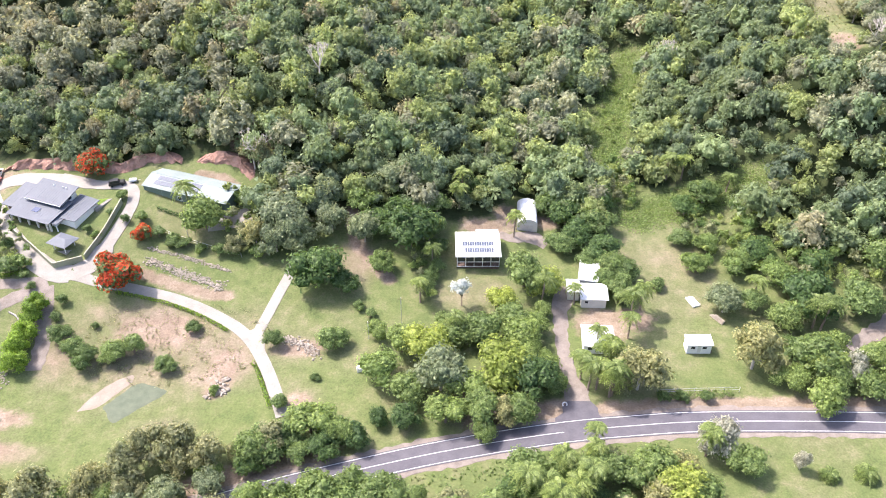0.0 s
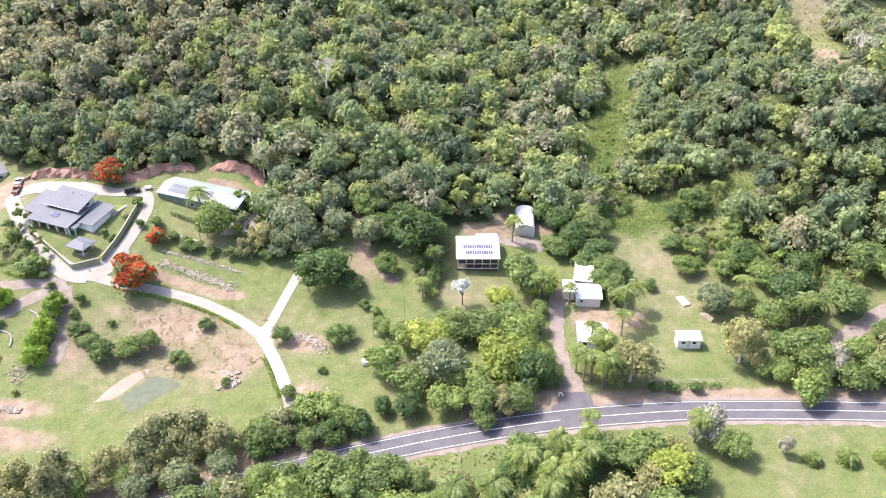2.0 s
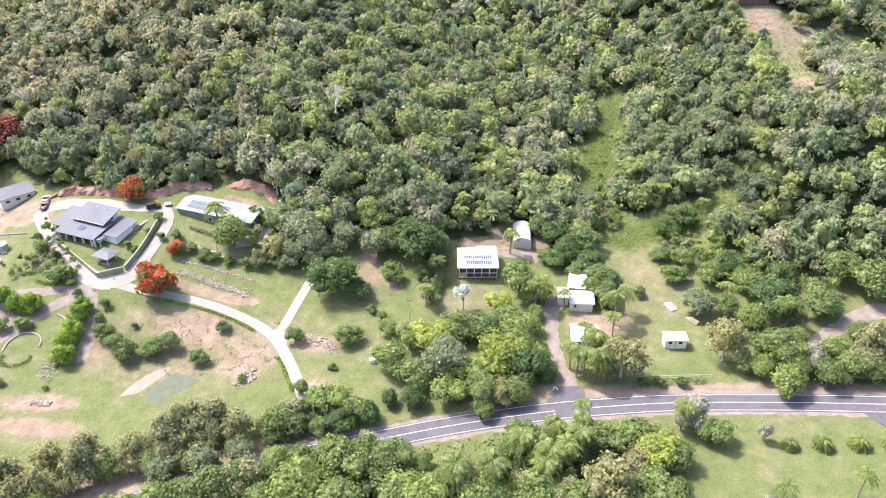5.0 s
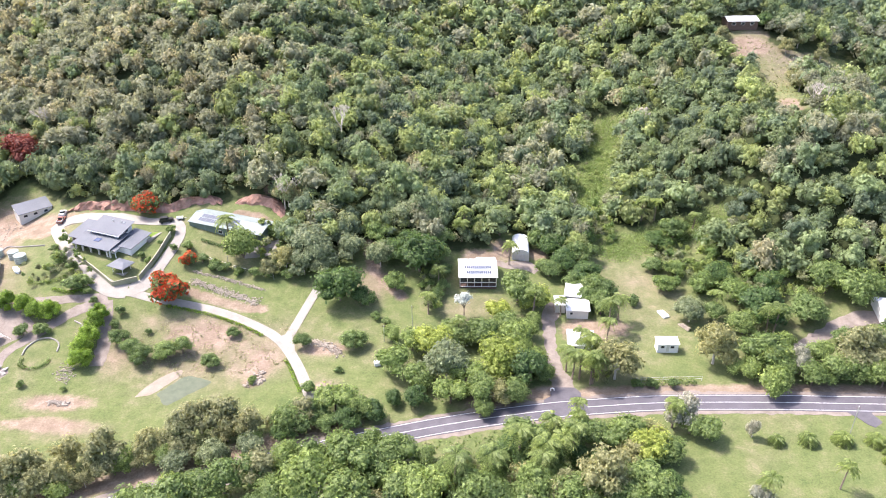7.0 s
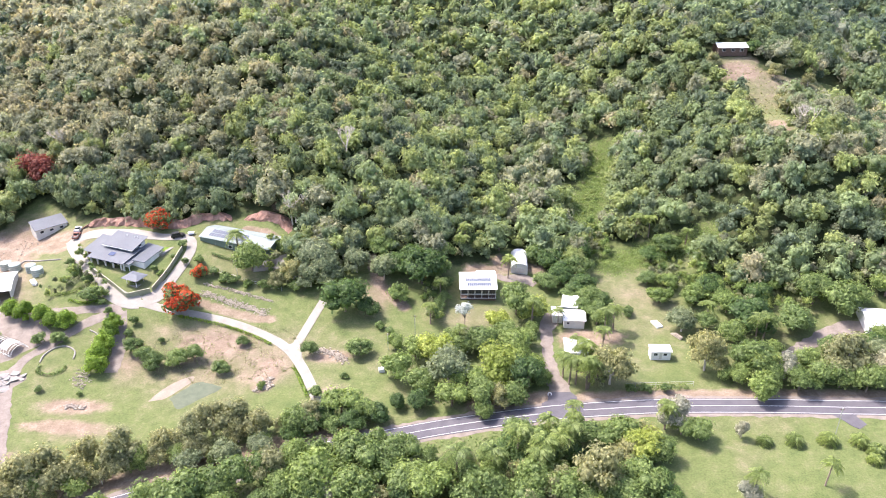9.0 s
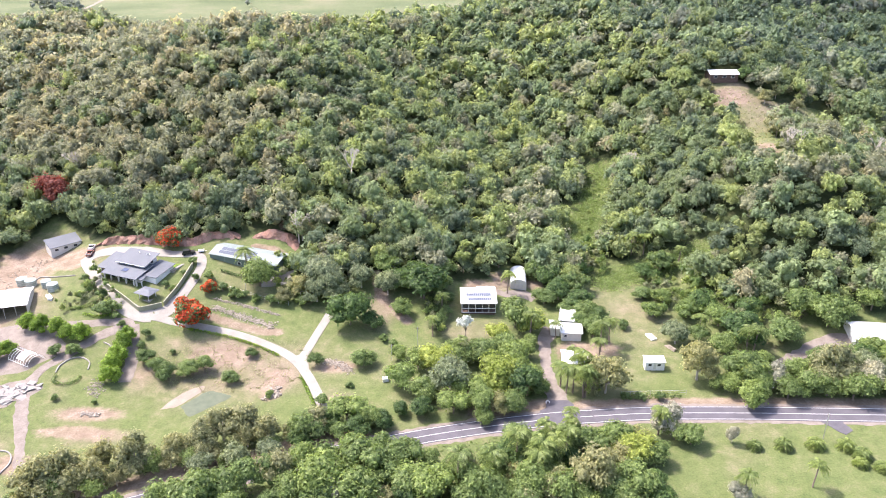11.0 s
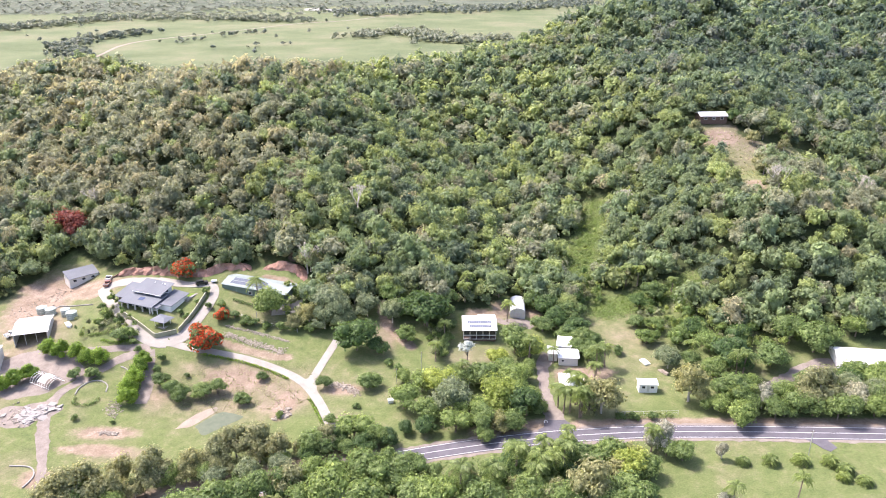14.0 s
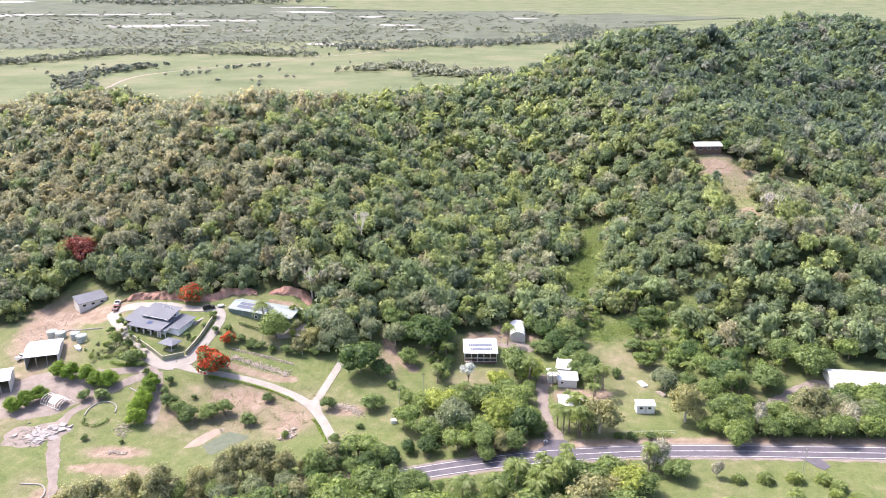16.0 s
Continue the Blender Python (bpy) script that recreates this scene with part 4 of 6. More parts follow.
# ---------------------------------------------------------------- far plain
def far_trees(name, pts, spread, count, r, label, seed, mat="mangrove", flat=1.0):
    """A far belt or grove as one mass of crowns."""
    rng = np.random.default_rng(seed)
    line = smooth_line(pts, 20) if len(pts) > 1 else pts
    protos = [crown_mesh(rng, 1.0, 0.8, 6, 26, 0.62) for _ in range(6)]
    vs, qs, base = [], [], 0
    for _ in range(count):
        x, y = line[rng.integers(0, len(line))]
        x, y = x + rng.normal() * spread, y + rng.normal() * spread
        v, q, _, _ = protos[rng.integers(0, 6)]
        k = r * rng.uniform(0.6, 1.3)
        vs.append(v * k * np.array([1, 1, flat]) + np.array([x, y, gz(x, y) + k * 0.7 * flat]))
        qs.append(q + base)
        base += len(v)
    ob = add_mesh(name, np.concatenate(vs), np.concatenate(qs), np.zeros((0, 3), int), M[mat], None)
    return tagged(ob, label, "trees", kind="stuff")


def flat_patch(name, cx, cy, rx, ry, mat, label, category, seed, lift=0.3):
    return patch(name, cx, cy, rx, ry, 0.0, lift, mat, label, category, seed, 0.55)


mangrove_floor = surface("mangrove_floor", (0.072, 0.088, 0.062), (0.142, 0.158, 0.118), 0.009, 0.95, spread=(0.36, 0.64))
mangrove_floor.node_tree.nodes["Principled BSDF"].inputs["Specular IOR Level"].default_value = 0.03
strip("mangrove_flat", [(-2600, 2500), (-1400, 2250), (-600, 2350), (0, 2450), (500, 2900), (1000, 3300)], [1900, 1700, 1500, 1250, 900, 600], 0.25, mangrove_floor, "dark grey-green mangrove flats", "mangroves", ragged=60, thick=2)
strip("mangrove_flat", [(-3800, 4300), (-2400, 4150), (-1400, 3850), (-700, 3500), (-100, 3400), (500, 3500)], [2400, 2200, 1800, 1300, 1000, 700], 0.45, mangrove_floor, "dark grey-green mangrove flats", "mangroves", ragged=60, thick=2)
strip("farm_track", [(-458, 833), (-467, 996), (-375, 1139), (-277, 1294), (-169, 1391), (-11, 1700)], 4.5, 0.2, M["sand"], "pale farm track across the pasture", "track", ragged=1)
for k, (cx, cy, rx, ry) in enumerate([(-1905, 3315, 160, 60), (-1430, 3400, 210, 50), (-966, 2430, 150, 45), (-830, 2800, 120, 40), (-611, 2171, 50, 16), (-685, 3700, 150, 50), (-316, 3150, 70, 30), (-177, 2484, 65, 24), (-103, 2219, 30, 14), (-278, 1640, 45, 18), (300, 3000, 60, 30), (-2150, 4330, 130, 40), (-1030, 3900, 60, 30), (-760, 4150, 130, 35)]):
    flat_patch("salt_pan", cx, cy, rx, ry * 1.8, M["salt_pan"], "pale bare salt pan among the mangroves", "salt pan", k, 0.9)
flat_patch("sea_inlet", -2850, 4620, 420, 90, M["sea"], "pale shallow sea inlet beyond the flats", "sea", 40, 1.5)
far_trees("mangrove_edge", [(-900, 1150), (-764, 1180), (-616, 1397), (-273, 1345)], 22, 700, 6, "dark tree belt along the pasture edge", 1)
far_trees("mangrove_edge", [(-211, 1500), (-80, 1560), (100, 1640), (300, 1800), (400, 2300)], 35, 800, 7, "dark tree belt along the pasture edge", 2)
far_trees("mangroves", [(-1500, 1750), (-900, 1700), (-500, 1620), (-150, 1750)], 120, 900, 7, "low mangrove scrub on the flats", 3, flat=0.4)
far_trees("mangroves", [(-1900, 2300), (-1000, 2150), (-300, 2150), (250, 2300)], 200, 900, 9, "low mangrove scrub on the flats", 4, flat=0.35)
far_trees("mangroves", [(-2600, 3300), (-1300, 3000), (-400, 2900), (350, 3000)], 280, 600, 11, "low mangrove scrub on the flats", 14, flat=0.4)
far_trees("paddock_trees", [(-640, 900), (-600, 1010), (-560, 1090), (-250, 900), (-230, 1000), (-200, 1180), (-420, 1060)], 45, 26, 4.5, "single dark trees in the pasture", 16)
far_trees("far_woods", [(-2000, 4600), (-1500, 4450), (-900, 4650)], 90, 420, 15, "far woodland beyond the flats", 15)
far_trees("farm_grove", [(-140, 1065), (-60, 1120), (10, 990), (80, 1010)], 20, 330, 6, "grove of trees round a farmhouse", 5)
far_trees("creek_trees", [(-470, 800), (-520, 880), (-545, 1000), (-500, 1120)], 13, 190, 6, "tree line along a creek", 6)
far_trees("creek_trees", [(-420, 985), (-380, 1000), (-330, 1110), (-300, 1120)], 5, 26, 5, "single paddock trees beside the track", 7)
far_trees("pasture_edge_trees", [(-520, 620), (-380, 640), (-200, 650), (-60, 640), (60, 700), (130, 850)], 26, 420, 6, "trees at the near edge of the pasture", 8)
far_trees("far_hill_trees", [(500, 1500), (800, 1600), (1100, 1700)], 80, 500, 9, "trees on a far low rise", 9)


# ---------------------------------------------------------------- buildings
class Shape:
    """Collects flat-sided solids into one mesh."""

    def __init__(self):
        self.v, self.f = [], []

    def box(self, x0, x1, y0, y1, z0, z1):
        return self.prism([(x0, y0), (x1, y0), (x1, y1), (x0, y1)], z0, z1)

    def prism(self, plan, z0, z1):
        n, b = len(plan), len(self.v)
        self.v += [(x, y, z0) for x, y in plan] + [(x, y, z1) for x, y in plan]
        self.f += [tuple(b + i for i in reversed(range(n))), tuple(b + n + i for i in range(n))]
        self.f += [(b + i, b + (i + 1) % n, b + n + (i + 1) % n, b + n + i) for i in range(n)]
        return self

    def slab(self, corners, thick):
        """A sloping plate over four corners."""
        b = len(self.v)
        self.v += [tuple(c) for c in corners] + [(c[0], c[1], c[2] - thick) for c in corners]
        n = len(corners)
        self.f += [tuple(b + i for i in range(n)), tuple(b + n + i for i in reversed(range(n)))]
        self.f += [(b + n + i, b + n + (i + 1) % n, b + (i + 1) % n, b + i) for i in range(n)]
        return self

    def ribs(self, p0, p1, q0, q1, n, w=0.04, hgt=0.03):
        """Standing seams between the edges p0-p1 and q0-q1."""
        p0, p1, q0, q1 = map(Vector, (p0, p1, q0, q1))
        for i in range(n + 1):
            a, c = p0.lerp(p1, i / n), q0.lerp(q1, i / n)
            e = (p1 - p0).normalized() * w
            up = Vector((0, 0, hgt))
            b = len(self.v)
            self.v += [tuple(a - e), tuple(a + e), tuple(c + e), tuple(c - e), tuple(a + up), tuple(c + up)]
            self.f += [(b, b + 4, b + 5, b + 3), (b + 4, b + 1, b + 2, b + 5)]
        return self


def part(name, shape, mat, parent, label=""):
    return mesh_obj(name, shape.v, shape.f, M[mat], parent, False, label)


def base_at(name, x, y, z, turn, label, category, group=""):
    e = new(name)
    e.matrix_basis = pose(x, y, z, 0, 0, turn)
    return tagged(e, label, category, group)


def skillion(parent, x0, x1, y0, y1, zf, zb, mat="white_roof", over=0.4, name="roof"):
    """A one-way sloping sheet roof with ribs: front height zf, back height zb."""
    s = Shape()
    a, b, c, d = (x0 - over, y0 - over, zf), (x1 + over, y0 - over, zf), (x1 + over, y1 + over, zb), (x0 - over, y1 + over, zb)
    s.slab([a, b, c, d], 0.14)
    up = Vector((0, 0, 0.005))
    seams = Shape().ribs(Vector(a) + up, Vector(b) + up, Vector(d) + up, Vector(c) + up, max(4, int((x1 - x0) / 0.8)))
    roof_sheet = part(name, s, mat, parent)
    tagged(part("roof_seams", seams, mat, roof_sheet), kind="stuff")
    return roof_sheet


def gable(parent, x0, x1, y0, y1, ze, zr, mat="white_roof", over=0.4, name="roof"):
    """A ridged roof, ridge along x."""
    s, seams, ym = Shape(), Shape(), (y0 + y1) / 2
    for ye, sg in ((y0 - over, 1), (y1 + over, -1)):
        a, b, c, d = (x0 - over, ye, ze - 0.1), (x1 + over, ye, ze - 0.1), (x1 + over, ym, zr), (x0 - over, ym, zr)
        s.slab([a, b, c, d] if sg > 0 else [b, a, d, c], 0.12)
        up = Vector((0, 0, 0.005))
        seams.ribs(Vector(a) + up, Vector(b) + up, Vector(d) + up, Vector(c) + up, max(4, int((x1 - x0) / 0.8)))
    s.box(x0 - over, x1 + over, ym - 0.15, ym + 0.15, zr - 0.02, zr + 0.06)
    sheet = part(name, s, mat, parent)
    tagged(part("roof_seams", seams, mat, sheet), kind="stuff")
    return sheet


def gable_walls(parent, x0, x1, y0, y1, z0, ze, zr, mat, t=0.15):
    for xa, xb, ya, yb in ((x0, x1, y0, y0 + t), (x0, x1, y1 - t, y1)):
        part("wall", Shape().box(xa, xb, ya, yb, z0, ze), mat, parent)
    for xa in (x0, x1 - t):
        s = Shape()
        b = [(y0 + t, z0), (y1 - t, z0), (y1 - t, ze), ((y0 + y1) / 2, zr - 0.15), (y0 + t, ze)]
        s.v = [(xa, y, z) for y, z in b] + [(xa + t, y, z) for y, z in b]
        s.f = [(4, 3, 2, 1, 0), (5, 6, 7, 8, 9)] + [(i, (i + 1) % 5, 5 + (i + 1) % 5, 5 + i) for i in range(5)]
        part("wall", s, mat, parent)


def window(parent, x, y, z, w, h_, side="front", frame="white_wall"):
    """A glazed opening with frame, sill and pane set on a wall."""
    o = Shape()
    if side == "front":
        for a, b, c, d in ((x - w / 2, x + w / 2, z, z + 0.08), (x - w / 2, x + w / 2, z + h_ - 0.08, z + h_), (x - w / 2, x - w / 2 + 0.08, z + 0.08, z + h_ - 0.08), (x + w / 2 - 0.08, x + w / 2, z + 0.08, z + h_ - 0.08)):
            o.box(a, b, y - 0.07, y - 0.004, c, d)
        pane = Shape().box(x - w / 2 + 0.08, x + w / 2 - 0.08, y - 0.04, y - 0.004, z + 0.08, z + h_ - 0.08)
    else:
        for a, b, c, d in ((y - w / 2, y + w / 2, z, z + 0.08), (y - w / 2, y + w / 2, z + h_ - 0.08, z + h_), (y - w / 2, y - w / 2 + 0.08, z + 0.08, z + h_ - 0.08), (y + w / 2 - 0.08, y + w / 2, z + 0.08, z + h_ - 0.08)):
            o.box(x + 0.004, x + 0.07, a, b, c, d)
        pane = Shape().box(x + 0.004, x + 0.04, y - w / 2 + 0.08, y + w / 2 - 0.08, z + 0.08, z + h_ - 0.08)
    fr = part("window", o, frame, parent)
    part("pane", pane, "glass", fr)


def white_house():
    e = base_at("white_house", 5.2, 36.6, -3.9, 0, "white-roofed house with screened verandah and solar panels", "house")
    W, D, ze, zb = 11.1, 10.0, 4.75, 4.75
    zr = 5.6
    part("foundation", Shape().box(0.2, W - 0.2, 0.2, D, -1.5, 0.9), "timber", e, "dark timber base boards")
    part("deck", Shape().box(0, W, 0, D, 0.9, 1.1), "timber", e)
    for x0, x1, y0, y1 in ((0.1, 0.25, 2.6, D), (W - 0.25, W - 0.1, 2.6, D), (0.25, W - 0.25, D - 0.15, D), (0.25, W - 0.25, 2.6, 2.75)):
        part("wall", Shape().box(x0, x1, y0, y1, 1.1, 4.6), "cream_wall", e)
    for x in (2.0, 4.6, 7.4, 9.6):
        window(e, x, 2.6, 1.9, 1.5, 1.6)
    for i in range(6):
        x = 0.08 + i * (W - 0.28) / 5
        part("verandah_post", Shape().box(x, x + 0.14, 0.05, 0.19, 1.1, 4.6), "white_wall", e)
    part("verandah_rail", Shape().box(0.2, W - 0.2, 0.07, 0.16, 2.55, 2.75), "white_wall", e)
    part("verandah_rail", Shape().box(0.2, W - 0.2, 0.07, 0.16, 1.12, 1.25), "white_wall", e)
    part("verandah_beam", Shape().box(0, W, 0.03, 0.2, 4.4, 4.6), "white_wall", e)
    for i in range(5):
        x = 0.24 + i * (W - 0.28) / 5
        part("screen", Shape().box(x, x + (W - 0.28) / 5 - 0.18, 0.1, 0.12, 2.76, 4.38), "glass", e, "dark insect screen")
    s, seams = Shape(), Shape()
    ym = 6.2
    for (ya, za), (yb, zb2) in (((-0.4, ze), (ym, zr)), ((ym, zr), (D + 0.4, ze + 0.1))):
        a, b, c, d = (-0.3, ya, za), (W + 0.3, ya, za), (W + 0.3, yb, zb2), (-0.3, yb, zb2)
        s.slab([a, b, c, d], 0.14)
        up = Vector((0, 0, 0.005))
        seams.ribs(Vector(a) + up, Vector(b) + up, Vector(d) + up, Vector(c) + up, 16)
    roof = part("roof", s, "white_roof", e)
    tagged(part("roof_seams", seams, "white_roof", roof), kind="stuff")
    s = Shape().slab([(5.3, D + 0.2, ze - 0.05), (W + 0.2, D + 0.2, ze - 0.05), (W + 0.2, D + 2.1, ze - 0.3), (5.3, D + 2.1, ze - 0.3)], 0.12)
    part("back_awning", s, "white_roof", e)
    for x in (5.5, W):
        part("awning_post", Shape().box(x - 0.06, x + 0.06, D + 1.85, D + 1.97, -0.8, ze - 0.42), "white_wall", e)
    part("gutter", Shape().box(-0.35, W + 0.35, -0.55, -0.402, ze - 0.12, ze + 0.02), "white_wall", e)
    sl = (zr - ze) / (ym + 0.4)
    for r, n, x0, y in ((0, 13, 1.6, 3.6), (1, 12, 2.2, 1.2)):
        for i in range(n):
            x, z = x0 + i * 0.62, ze + (y + 0.4) * sl + 0.09
            part("solar_panel", Shape().slab([(x, y, z), (x + 0.52, y, z), (x + 0.52, y + 1.5, z + 1.5 * sl), (x, y + 1.5, z + 1.5 * sl)], 0.05), "panel", roof)


def arched_shed():
    e = base_at("arched_shed", 24.9, 52.9, -3.0, -4, "white shed with a barrel-vaulted roof", "shed")
    w, d, zw, rise, n = 2.75, 10.5, 2.2, 1.8, 12
    arc = [(w * math.cos(math.pi * (1 - i / n)), zw + rise * math.sin(math.pi * i / n)) for i in range(n + 1)]
    s = Shape()
    for i in range(n):
        (xa, za), (xb, zb) = arc[i], arc[i + 1]
        s.slab([(xa, -0.2, za), (xb, -0.2, zb), (xb, d, zb), (xa, d, za)], 0.06)
    part("roof", s, "white_roof", e)
    for x in (-w, w - 0.12):
        part("wall", Shape().box(x, x + 0.12, 0, d, -1.2, zw), "cream_wall", e)
    for y in (0.0, d - 0.3):
        s = Shape()
        prof = [(-w + 0.12, -1.2), (w - 0.12, -1.2), *[(x * 0.95, z - 0.08) for x, z in reversed(arc)]]
        m = len(prof)
        s.v = [(x, y, z) for x, z in prof] + [(x, y + 0.12, z) for x, z in prof]
        s.f = [tuple(range(m)), tuple(reversed(range(m, 2 * m)))] + [(i, m + i, m + (i + 1) % m, (i + 1) % m) for i in range(m)]
        part("end_wall", s, "cream_wall", e)
    part("roller_door", Shape().box(-1.5, 1.5, -0.05, -0.004, -0.2, 2.3), "steel", e)


def green_shed():
    e = base_at("green_shed", -82.3, 63.0, 1.9, -21, "long green steel shed with pale roof and solar panels", "shed")
    W, D, ze, zr = 27, 9.5, 4.1, 5.4
    gable_walls(e, 0, W, 0, D, -2.5, ze, zr, "green_wall")
    roof = gable(e, 0, W, 0, D, ze, zr, "pale_roof", 0.25)
    sl = (zr - ze + 0.1) / (D / 2 + 0.25)
    for r in range(2):
        for i in range(15):
            x, y = 3.2 + i * 0.95 - r * 0.3, 2.7 - r * 1.7
            z = ze - 0.1 + (y + 0.25) * sl + 0.11
            part("solar_panel", Shape().slab([(x, y, z), (x + 0.82, y, z), (x + 0.82, y + 1.4, z + 1.4 * sl), (x, y + 1.4, z + 1.4 * sl)], 0.05), "panel", roof)
    window(e, 12, 0, 1.6, 1.4, 1.2)
    for x in (6, 12.9, 19, 24):
        part("wall_trim", Shape().box(x, x + 0.12, -0.03, -0.003, -1.2, ze), "pale_roof", e)
    part("roller_door", Shape().box(20.0, 23.2, -0.06, -0.004, -0.2, 3.0), "pale_roof", e)
    part("gutter", Shape().box(-0.2, W + 0.2, -0.4, -0.262, ze - 0.18, ze - 0.04), "pale_roof", e)


def grey_house():
    e = base_at("grey_house", -115.3, 51.5, 1.3, -21.8, "large split-level house with blue-grey metal roofs", "house")
    # lower front wing
    part("wall", Shape().box(0.9, 14.0, 1.9, 2.05, -1.5, 3.2), "cream_wall", e)
    part("wall", Shape().box(0.9, 1.05, 2.05, 9.8, -1.5, 3.3), "cream_wall", e)
    part("wall", Shape().box(13.85, 14.0, 2.05, 12.4, -1.5, 3.3), "white_wall", e)
    part("wall", Shape().box(1.05, 13.85, 12.25, 12.4, -1.5, 3.3), "cream_wall", e)
    part("floor_slab", Shape().box(0.2, 14.4, -0.1, 12.4, -1.6, 0.05), "concrete", e)
    skillion(e, 0.2, 14.0, -0.2, 8.6, 3.2, 4.5, "grey_roof", 0.45, "lower_roof")
    for x in (0.5, 3.2, 6.4, 9.6, 12.8, 13.9):
        part("verandah_post", Shape().box(x - 0.22, x + 0.22, 0.0, 0.4, 0.05, 3.05), "cream_wall", e)
    for x in (2.3, 5.2, 8.4, 11.4):
        window(e, x, 1.9, 0.3, 2.3, 2.3, frame="timber")
    part("verandah_rail", Shape().box(0.7, 13.7, 0.1, 0.18, 0.9, 1.0), "timber", e)
    # right wing
    part("wall", Shape().box(14.0, 19.2, 3.4, 3.55, -1.5, 3.0), "white_wall", e)
    part("wall", Shape().box(19.05, 19.2, 3.55, 12.4, -1.5, 3.0), "white_wall", e)
    s = Shape().slab([(13.2, 2.9, 3.2), (19.7, 3.2, 3.0), (19.7, 13.0, 3.9), (13.2, 13.0, 4.4)], 0.16)
    seams = Shape().ribs((13.2, 2.9, 3.205), (19.7, 3.2, 3.005), (13.2, 13.0, 4.405), (19.7, 13.0, 3.905), 8)
    roof_sheet = part("side_roof", s, "grey_roof", e)
    tagged(part("roof_seams", seams, "grey_roof", roof_sheet), kind="stuff")
    s = Shape().slab([(12.4, 0.2, 3.45), (15.9, 0.4, 2.75), (15.9, 3.4, 2.85), (12.4, 3.4, 3.6)], 0.14)
    part("porch_roof", s, "grey_roof", e)
    for x, y in ((15.6, 0.7), (13.2, 0.7)):
        part("porch_post", Shape().box(x - 0.1, x + 0.1, y - 0.1, y + 0.1, -0.4, 2.8), "white_wall", e)
    # upper storey
    part("upper_wall", Shape().box(2.2, 12.6, 6.0, 6.15, 3.1, 4.96), "white_wall", e)
    part("upper_wall", Shape().box(2.2, 12.6, 12.1, 12.25, 3.1, 6.4), "white_wall", e)
    for xa in (2.2, 12.45):
        s = Shape()
        prof = [(6.15, 3.1), (12.1, 3.1), (12.1, 6.38), (6.15, 5.05)]
        s.v = [(xa, y, z) for y, z in prof] + [(xa + 0.15, y, z) for y, z in prof]
        s.f = [(3, 2, 1, 0), (4, 5, 6, 7)] + [(i, (i + 1) % 4, 4 + (i + 1) % 4, 4 + i) for i in range(4)]
        part("upper_wall", s, "white_wall", e)
    s = Shape().slab([(1.0, 5.3, 5.0), (13.6, 5.3, 5.0), (13.6, 13.1, 6.75), (1.0, 13.1, 6.75)], 0.18)
    seams = Shape().ribs((1.0, 5.3, 5.005), (13.6, 5.3, 5.005), (1.0, 13.1, 6.755), (13.6, 13.1, 6.755), 16)
    roof_sheet = part("upper_roof", s, "grey_roof", e)
    tagged(part("roof_seams", seams, "grey_roof", roof_sheet), kind="stuff")
    part("eave_fascia", Shape().box(1.0, 13.6, 5.2, 5.295, 4.8, 4.98), "white_wall", e)
    for x in (4.5, 7.2, 9.8):
        window(e, x, 6.0, 4.16, 1.9, 0.62, frame="timber")
    window(e, 12.6, 9.8, 4.3, 1.3, 1.2, "side")
    # garage wing
    part("garage_wall", Shape().box(-4.6, 2.2, 3.6, 3.75, -1.5, 3.0), "cream_wall", e)
    part("garage_wall", Shape().box(-4.6, -4.45, 3.75, 11.6, -1.5, 3.0), "cream_wall", e)
    part("garage_door", Shape().box(-4.0, -0.4, 3.53, 3.597, -0.2, 2.3), "timber", e, "dark garage opening")
    skillion(e, -4.8, 1.4, 3.0, 11.8, 3.0, 4.6, "grey_roof", 0.4, "garage_roof")
    # roof fittings
    part("solar_heater", Shape().slab([(6.0, 2.3, 3.72), (8.0, 2.3, 3.72), (8.0, 4.0, 3.97), (6.0, 4.0, 3.97)], 0.06), "blue_panel", e)
    part("skylight", Shape().slab([(-0.2, 8.6, 4.22), (1.4, 8.6, 4.22), (1.4, 9.8, 4.44), (-0.2, 9.8, 4.44)], 0.05), "white_wall", e)
    for x in (6.2, 9.4, 10.6):
        part("vent_pipe", Shape().box(x, x + 0.25, 11.2, 11.45, 6.2, 6.8), "white_wall", e)


def gazebo():
    e = base_at("gazebo", -97.1, 41.1, -0.2, -24, "small open gazebo with grey skillion roof", "gazebo")
    part("floor_slab", Shape().box(-2.2, 2.2, -1.9, 1.9, -1.6, 0.35), "concrete", e)
    for x in (-1.9, 1.9):
        for y in (-1.6, 1.6):
            part("post", Shape().box(x - 0.07, x + 0.07, y - 0.07, y + 0.07, 0.35, 2.9), "white_wall", e)
    part("table", Shape().box(-0.8, 0.8, -0.45, 0.45, 1.0, 1.08).box(-0.1, 0.1, -0.1, 0.1, 0.35, 1.0), "timber", e)
    s = Shape()
    for pts in ([(-3.2, -2.6, 2.8), (3.2, -2.6, 2.8), (1.1, 0, 3.5), (-1.1, 0, 3.5)], [(3.2, 2.6, 2.8), (-3.2, 2.6, 2.8), (-1.1, 0, 3.5), (1.1, 0, 3.5)], [(-3.2, 2.6, 2.8), (-3.2, -2.6, 2.8), (-1.1, 0, 3.5)], [(3.2, -2.6, 2.8), (3.2, 2.6, 2.8), (1.1, 0, 3.5)]):
        s.slab(pts, 0.1)
    part("roof", s, "grey_roof", e)


